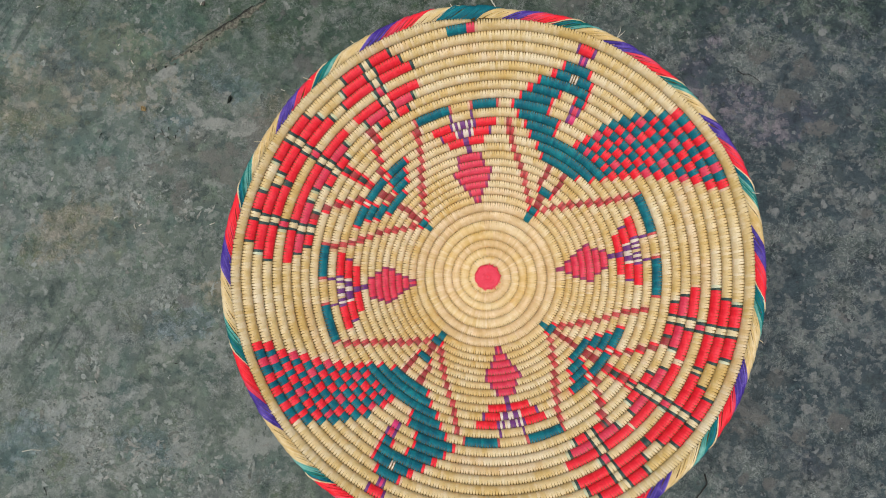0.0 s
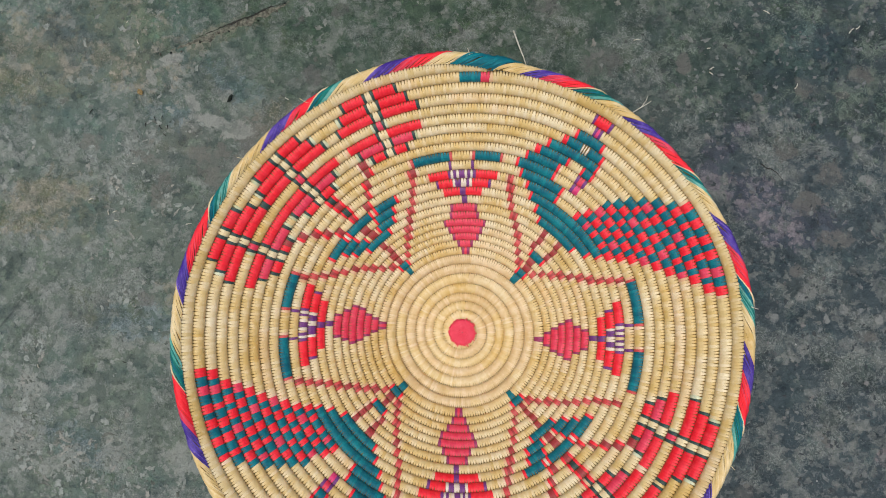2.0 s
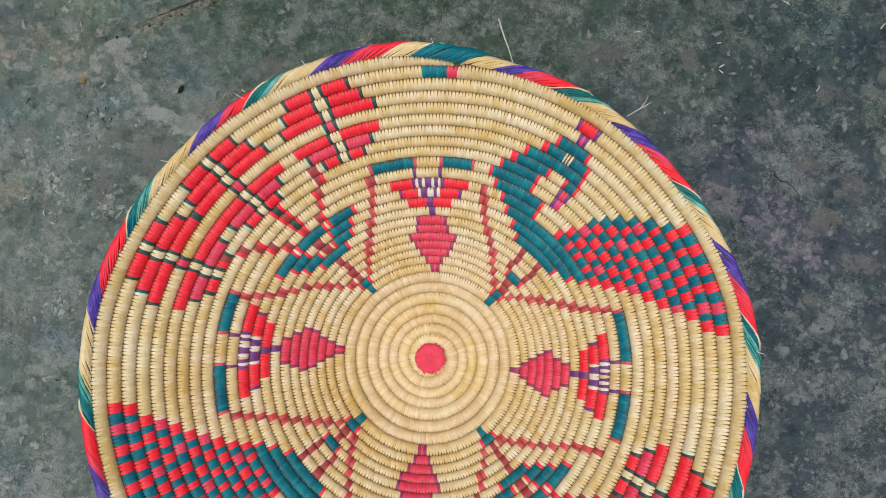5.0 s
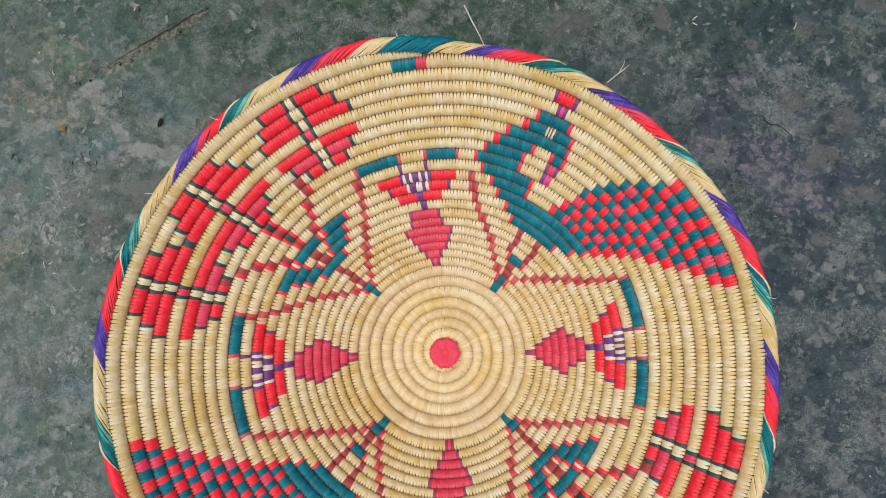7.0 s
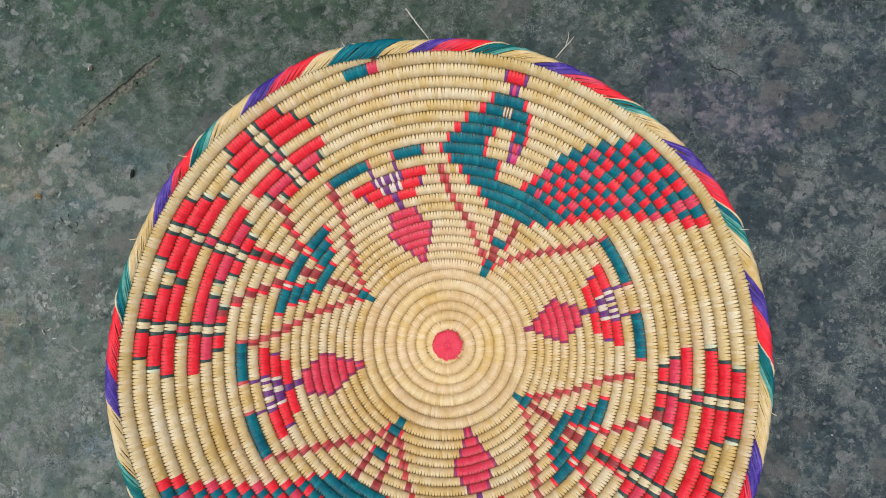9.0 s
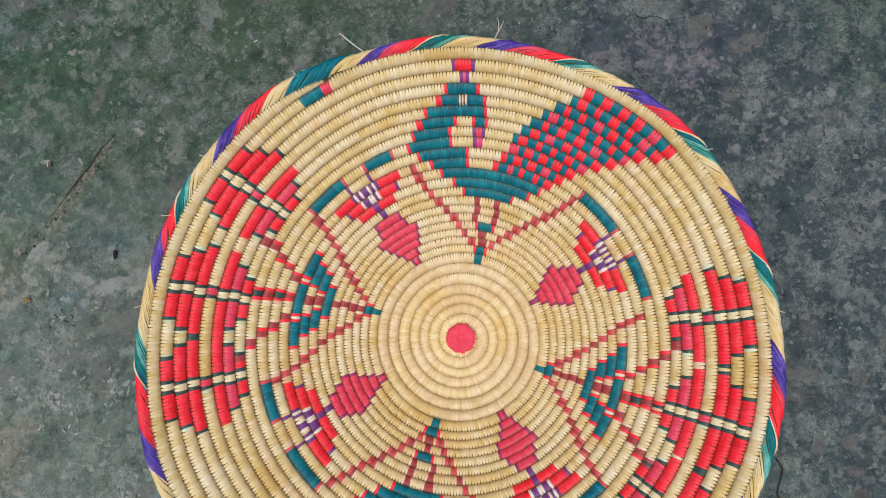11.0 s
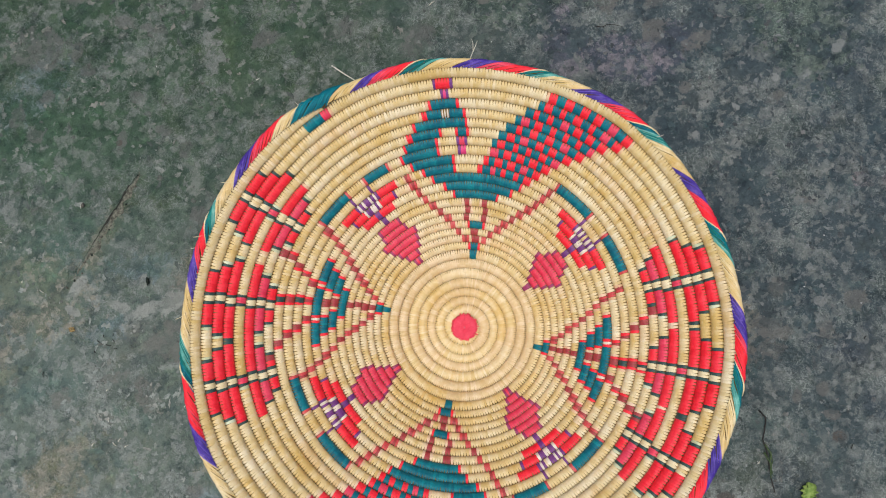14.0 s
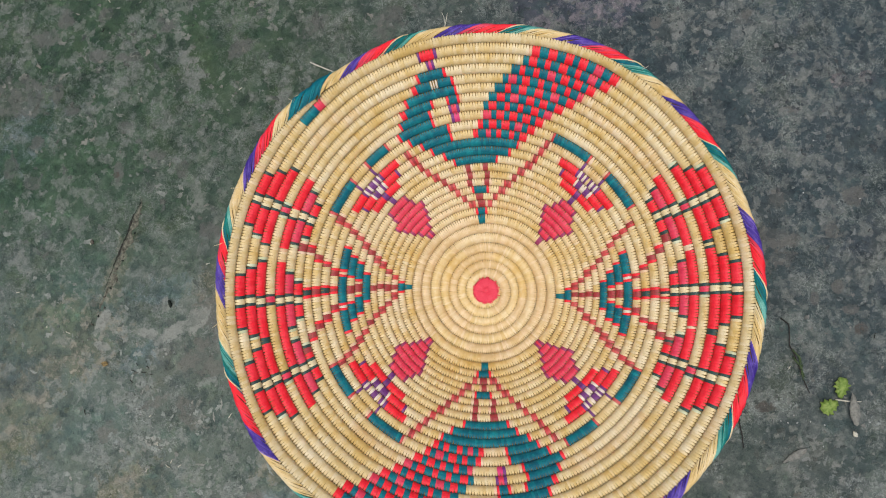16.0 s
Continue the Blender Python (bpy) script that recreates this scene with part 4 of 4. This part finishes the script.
FLECKS = """-0.5591 0.3371 5 19; -0.4529 0.2859 3 60; -0.4361 0.2682 6 -59; -0.3324 0.0637 7 20; -0.4501 0.0722 5 24; -0.4254 0.0650 6 -69; -0.4193 0.0629 5 29;
-0.4150 0.0537 5 0; -0.2488 0.2286 5 -21; -0.4663 -0.1218 4 -58; -0.5517 -0.2057 23 4; -0.4091 0.1224 3 9; -0.5341 -0.0790 4 -38; 0.1350 0.3609 8 13;
0.2246 0.3381 5 -28; -0.3492 0.3401 5 -115; -0.1571 0.5790 6 -86; -0.4601 0.3454 4 -27; 0.2149 -0.2715 4 22; -0.4208 0.0885 5 62; -0.0915 0.3781 4 -4;
0.2745 0.4195 8 -22; 0.2245 0.3405 6 40; 0.3210 0.3340 7 72; 0.2180 0.3645 4 20; 0.3720 0.4080 8 58; 0.3790 0.4140 6 52"""
for k, item in enumerate(FLECKS.split(";")):
    x, y, long, turn = (float(v) for v in item.split())
    d = Vector((math.cos(radians(turn)), math.sin(radians(turn)), 0)) * long / 1000
    a = Vector((x, y, 0.0009))
    bend = Vector((-d.y, d.x, 0)) * 0.08 * math.sin(k * 2.1)
    stalk("straw_fleck", [a, a + d * 0.5 + bend + Vector((0, 0, 0.0005)), a + d], 0.0006, 0.0005, CHAFF,
          "tiny pale straw fleck lying on dark cement", "straw", "straw flecks on the floor")

DARK = "-0.3961 0.1806 5 -60; -0.3865 0.1836 4 -95; -0.3878 0.1717 6 -40; -0.3783 0.1735 4 -80; -0.3809 0.1626 4 -30; -0.4042 0.1719 5 -75; -0.4701 0.1772 7 -110; -0.5270 -0.2259 5 -48; -0.5234 -0.2469 10 -68; -0.3705 -0.1011 4 0; -0.4720 -0.2183 3 1; 0.3808 -0.2052 4 21; 0.3101 -0.2999 6 41; -0.1866 0.5480 6 34"
for k, item in enumerate(DARK.split(";")):
    x, y, long, turn = (float(v) for v in item.split())
    d = Vector((math.cos(radians(turn)), math.sin(radians(turn)), 0)) * long / 1000
    a = Vector((x, y, 0.0008))
    stalk("twig_bit", [a, a + d * 0.5 + Vector((-d.y, d.x, 0)) * 0.12 * math.cos(k * 1.7), a + d], 0.0006, 0.0003, BARK,
          "tiny black twig bit on dark cement", "twig", "black twig bits on the floor")

SPECKS = "0.2620 0.4310; 0.3130 0.4440; 0.1800 0.2850; 0.4005 -0.0883; 0.3979 -0.1707; 0.2037 -0.2685; -0.1948 0.4538; -0.5151 -0.2220; -0.3992 -0.2338; -0.4174 0.1317; -0.2293 0.4590; 0.3599 0.0512; 0.3535 -0.1281; 0.1727 -0.3106; 0.1774 -0.3168; 0.1876 -0.3139; 0.1855 -0.3226; 0.1976 -0.3300; 0.1916 -0.3585; 0.2478 -0.3675; 0.2161 -0.2695; 0.2036 -0.2680; 0.2074 -0.3417"
for k, item in enumerate(SPECKS.split(";")):
    x, y = (float(v) for v in item.split())
    lump("grit_grain", x, y, (0.0007 + 0.0006 * ((k * 0.618) % 1), 0.0007), 0.0006, GRIT, "tiny whitish grain of grit on cement", "grit", 3 + k, "pale grit grains on the floor")

pebble = lump("pebble", -0.3118, 0.2168, (0.0020, 0.0054), 0.0024, STONE, "small black pebble on worn cement", "pebble", 1)
pebble.matrix_world = pose(-0.3118, 0.2168, 0.0019, 0, 0, -22)
husk = lump("seed_husk", -0.4185, 0.2066, (0.0040, 0.0032), 0.0018, HUSK, "small crumbled brown seed husk on cement", "husk", 7)
for k in range(14):
    f, off = (k + 0.5) / 14, 0.002 + 0.0085 * ((k * 0.618) % 1)
    lump("dirt_crumb", -0.2672 - 0.1439 * f + 0.51 * off, 0.3447 - 0.0910 * f - 0.86 * off, (0.0012 + 0.0012 * ((k * 0.37) % 1), 0.0011), 0.0010,
         STONE if k % 3 == 0 else CLAY, "tiny crumb of dried dirt beside the floor crack", "dirt", 20 + k, "dirt crumbs along the crack")
lump("dirt_crumb", -0.3476, 0.3380, (0.0028, 0.0024), 0.0016, CLAY, "small crumb of dried dirt on cement", "dirt", 9)
stalk("dry_straw", [(-0.0019, 0.3500, 0.001), (0.0073, 0.3322, 0.003), (0.0146, 0.3196, 0.004), (0.0238, 0.3029, 0.001)], 0.0009, 0.0005, CHAFF,
      "thin dry straw stem lying beside the basket tray", "straw")
twig = stalk("dry_twig", [(0.1444, 0.2749, 0.001), (0.1528, 0.2823, 0.0025), (0.1602, 0.2886, 0.002), (0.1655, 0.2939, 0.001)], 0.0007, 0.0004, CHAFF,
             "small forked dry pale twig on dark cement", "twig")
v, f = tube([(0.1549, 0.2839, 0.002), (0.1592, 0.2928, 0.003), (0.1608, 0.2991, 0.001)], 0.0005, 0.0003)
part("side_shoot", mesh_of("side_shoot", v, f, [CHAFF]), twig)
stalk("root_thread", [(0.2961, 0.2430, 0.001), (0.3012, 0.2389, 0.0014), (0.3075, 0.2389, 0.001), (0.3137, 0.2358, 0.0014), (0.3219, 0.2285, 0.001)], 0.0006, 0.0003,
      BARK, "thin crooked black root thread on cement", "root")
weed = stalk("weed_stalk", [(0.2440, -0.2225, 0.0010), (0.2463, -0.2320, 0.0016), (0.2452, -0.2355, 0.0012), (0.2385, -0.2440, 0.0015), (0.2325, -0.2515, 0.0010),
             (0.2300, -0.2640, 0.0012), (0.2240, -0.2800, 0.0014), (0.2198, -0.2917, 0.0016), (0.2165, -0.3050, 0.0010)], 0.0008, 0.0006, BARK,
             "thin withered black weed stalk on cement", "weed")
for k, (x, y, turn, long) in enumerate(((0.2318, -0.2570, -97, 0.022), (0.2335, -0.2660, -113, 0.026), (0.2270, -0.2640, -100, 0.024), (0.2290, -0.2760, -118, 0.022))):
    d = Vector((math.cos(radians(turn)), math.sin(radians(turn)), 0)) * long
    bow = Vector((-d.y, d.x, 0)) * 0.09 * (-1) ** k
    v, f = tube([(x, y, 0.0012), Vector((x, y, 0.0026)) + d * 0.5 + bow, Vector((x, y, 0.0010)) + d], 0.0011, 0.0003)
    part("blade", mesh_of("blade", v, f, [MOSS]), weed, "dull green withered blade")


def leaf_mesh(name, long, wide, lobes, mat, bend):
    """A flat leaf along +x with a lobed outline, a raised midrib and real thickness."""
    half = 13 if lobes < 5 else 30
    n = 2 * half
    rim_pts = []
    for k in range(n):
        s = k / half if k < half else 2 - k / half
        if lobes < 5:
            h = math.sin(math.pi * (0.03 + 0.94 * s ** 1.25)) ** 0.85
        else:
            h = math.sin(math.pi * (0.04 + 0.90 * s ** 1.35)) ** 0.7 * (1 + 0.24 * math.sin(lobes * 3.1 * s + (0.7 if k < half else 0)) * min(1, 2.5 * s))
        wave = 0.05 * math.sin(lobes * 5.2 * s) * s if lobes > 4 else 0.0
        rim_pts.append((long * (s + wave), 0.5 * wide * h * (-1 if k < half else 1)))
    verts, faces = [], []
    for side, dz in ((0, 0.0005), (1, 0.0)):
        base = len(verts)
        verts.append((long * 0.5, 0, dz + bend + 0.0008))
        for x, y in rim_pts:
            verts.append((long * 0.5 + (x - long * 0.5) * 0.55, y * 0.55, dz + bend * 0.8))
        for k, (x, y) in enumerate(rim_pts):
            verts.append((x, y, dz + 0.0006 + 0.0009 * math.sin(k * 1.9)))
        for k in range(n):
            a, b = base + 1 + k, base + 1 + (k + 1) % n
            c, d = a + n, b + n
            quad = [(base, a, b), (a, c, d, b)]
            faces += quad if not side else [tuple(reversed(q)) for q in quad]
    top, low = 1 + n, (1 + 2 * n) + 1 + n
    for k in range(n):
        faces.append((top + (k + 1) % n, top + k, low + k, low + (k + 1) % n))
    return mesh_of(name, verts, faces, [mat])


def build_seedling():
    plant = tagged(new("seedling"), "tiny green seedling with two lobed leaves lying on cement", "seedling")
    plant.location = (0.2370, -0.3292, 0)
    v, f = tube([(-0.003, 0.0023, 0.0012), (0.006, -0.0062, 0.002), (0.017, -0.0152, 0.0022)], 0.0009, 0.0006)
    part("stem", mesh_of("stem", v, f, [CHAFF]), plant, "thin pale stem")
    for x, y, turn, long, wide, lobes in ((0.0015, 0.0010, 42, 0.0225, 0.0155, 9), (-0.0025, -0.0010, 171, 0.0210, 0.0165, 8)):
        ob = part("leaf", leaf_mesh("leaf", long, wide, lobes, LEAF, 0.0022), plant, "small bright green lobed leaf")
        ob.matrix_local = pose(x, y, 0.0012, 0, 0, turn)
    dry = tagged(new("dry_leaf", leaf_mesh("dry_leaf", 0.037, 0.0105, 3, DRYLEAF, 0.0012)), "narrow grey dry leaf lying on cement", "leaf")
    dry.matrix_world = pose(0.2525, -0.3300, 0.0042, 4, 0, -123.5)
    scrap = tagged(new("dry_leaf", leaf_mesh("dry_leaf", 0.0316, 0.008, 3, DRYLEAF, 0.0008)), "small faded grey leaf scrap on cement", "leaf")
    scrap.matrix_world = pose(0.1454, -0.3464, 0.0006, 0, 0, -7.8)
    bit = tagged(new("dry_leaf", leaf_mesh("dry_leaf", 0.0075, 0.005, 3, CHAFF, 0.0008)), "tiny pale flake of dry leaf on cement", "leaf")
    bit.matrix_world = pose(0.2275, -0.3641, 0.0006, 0, 0, -100)
    a, b = Vector((0.1348, -0.2866, 0.0012)), Vector((0.1217, -0.3095, 0.001))
    stalk("dry_twig", [a + (a - b) * 0.6, a, a.lerp(b, 0.5) + Vector((0.0008, 0, 0.0006)), b], 0.0009, 0.0006, BARK, "short dark twig poking out beside the basket tray", "twig")


build_seedling()


def build_crack():
    """A settled joint in the cement: a flat dark strip for the slit, with a low ridge of dried dirt along it."""
    a, b = Vector((-0.2672, 0.3447, 0)), Vector((-0.4111, 0.2537, 0))
    along, n = b - a, 60
    side = Vector((-along.y, along.x, 0)).normalized()
    slit, ridge = [], []
    for i in range(n + 1):
        f = i / n
        p = a + along * f + side * 0.0022 * noise.noise((f * 9, 1, 0)) + side * 0.0012 * noise.noise((f * 40, 2, 0))
        fade = min(1, 6 * f, 3.2 * (1 - f))
        w = max(0.00010, 0.0011 * min(1.0, 6 * f, max(0.0, 2.6 - 3.6 * f)) * (0.8 + 1.0 * noise.noise((f * 23, 5, 0)) + 1.2 * noise.noise((f * 70, 2, 0))))
        slit += [p - side * w + Vector((0, 0, 0.0004)), p + side * w + Vector((0, 0, 0.0004))]
        wide = (0.0065 + 0.006 * noise.noise((f * 14, 8, 0))) * fade + 0.0005
        for g, z in ((0.0, 0.0), (0.2, 0.9), (0.5, 1.0), (0.8, 0.5), (1.0, 0.0)):
            lift = 0.0015 * z * fade * (0.55 + 1.5 * noise.noise((f * 60, g * 9, 9)))
            ridge.append(p + side * (0.0008 + wide * g) + Vector((0, 0, lift - 0.0004)))
    crack = tagged(new("crack", mesh_of("crack", slit, grid_faces(0, n + 1, 2), [SLIT])), "thin dark crack in the cement floor", "crack", kind="structure")
    dirt = tagged(new("dirt_ridge", mesh_of("dirt_ridge", ridge, grid_faces(0, n + 1, 5), [RIDGE])), "low ridge of dried brown dirt along the crack", "dirt", kind="structure")


build_crack()
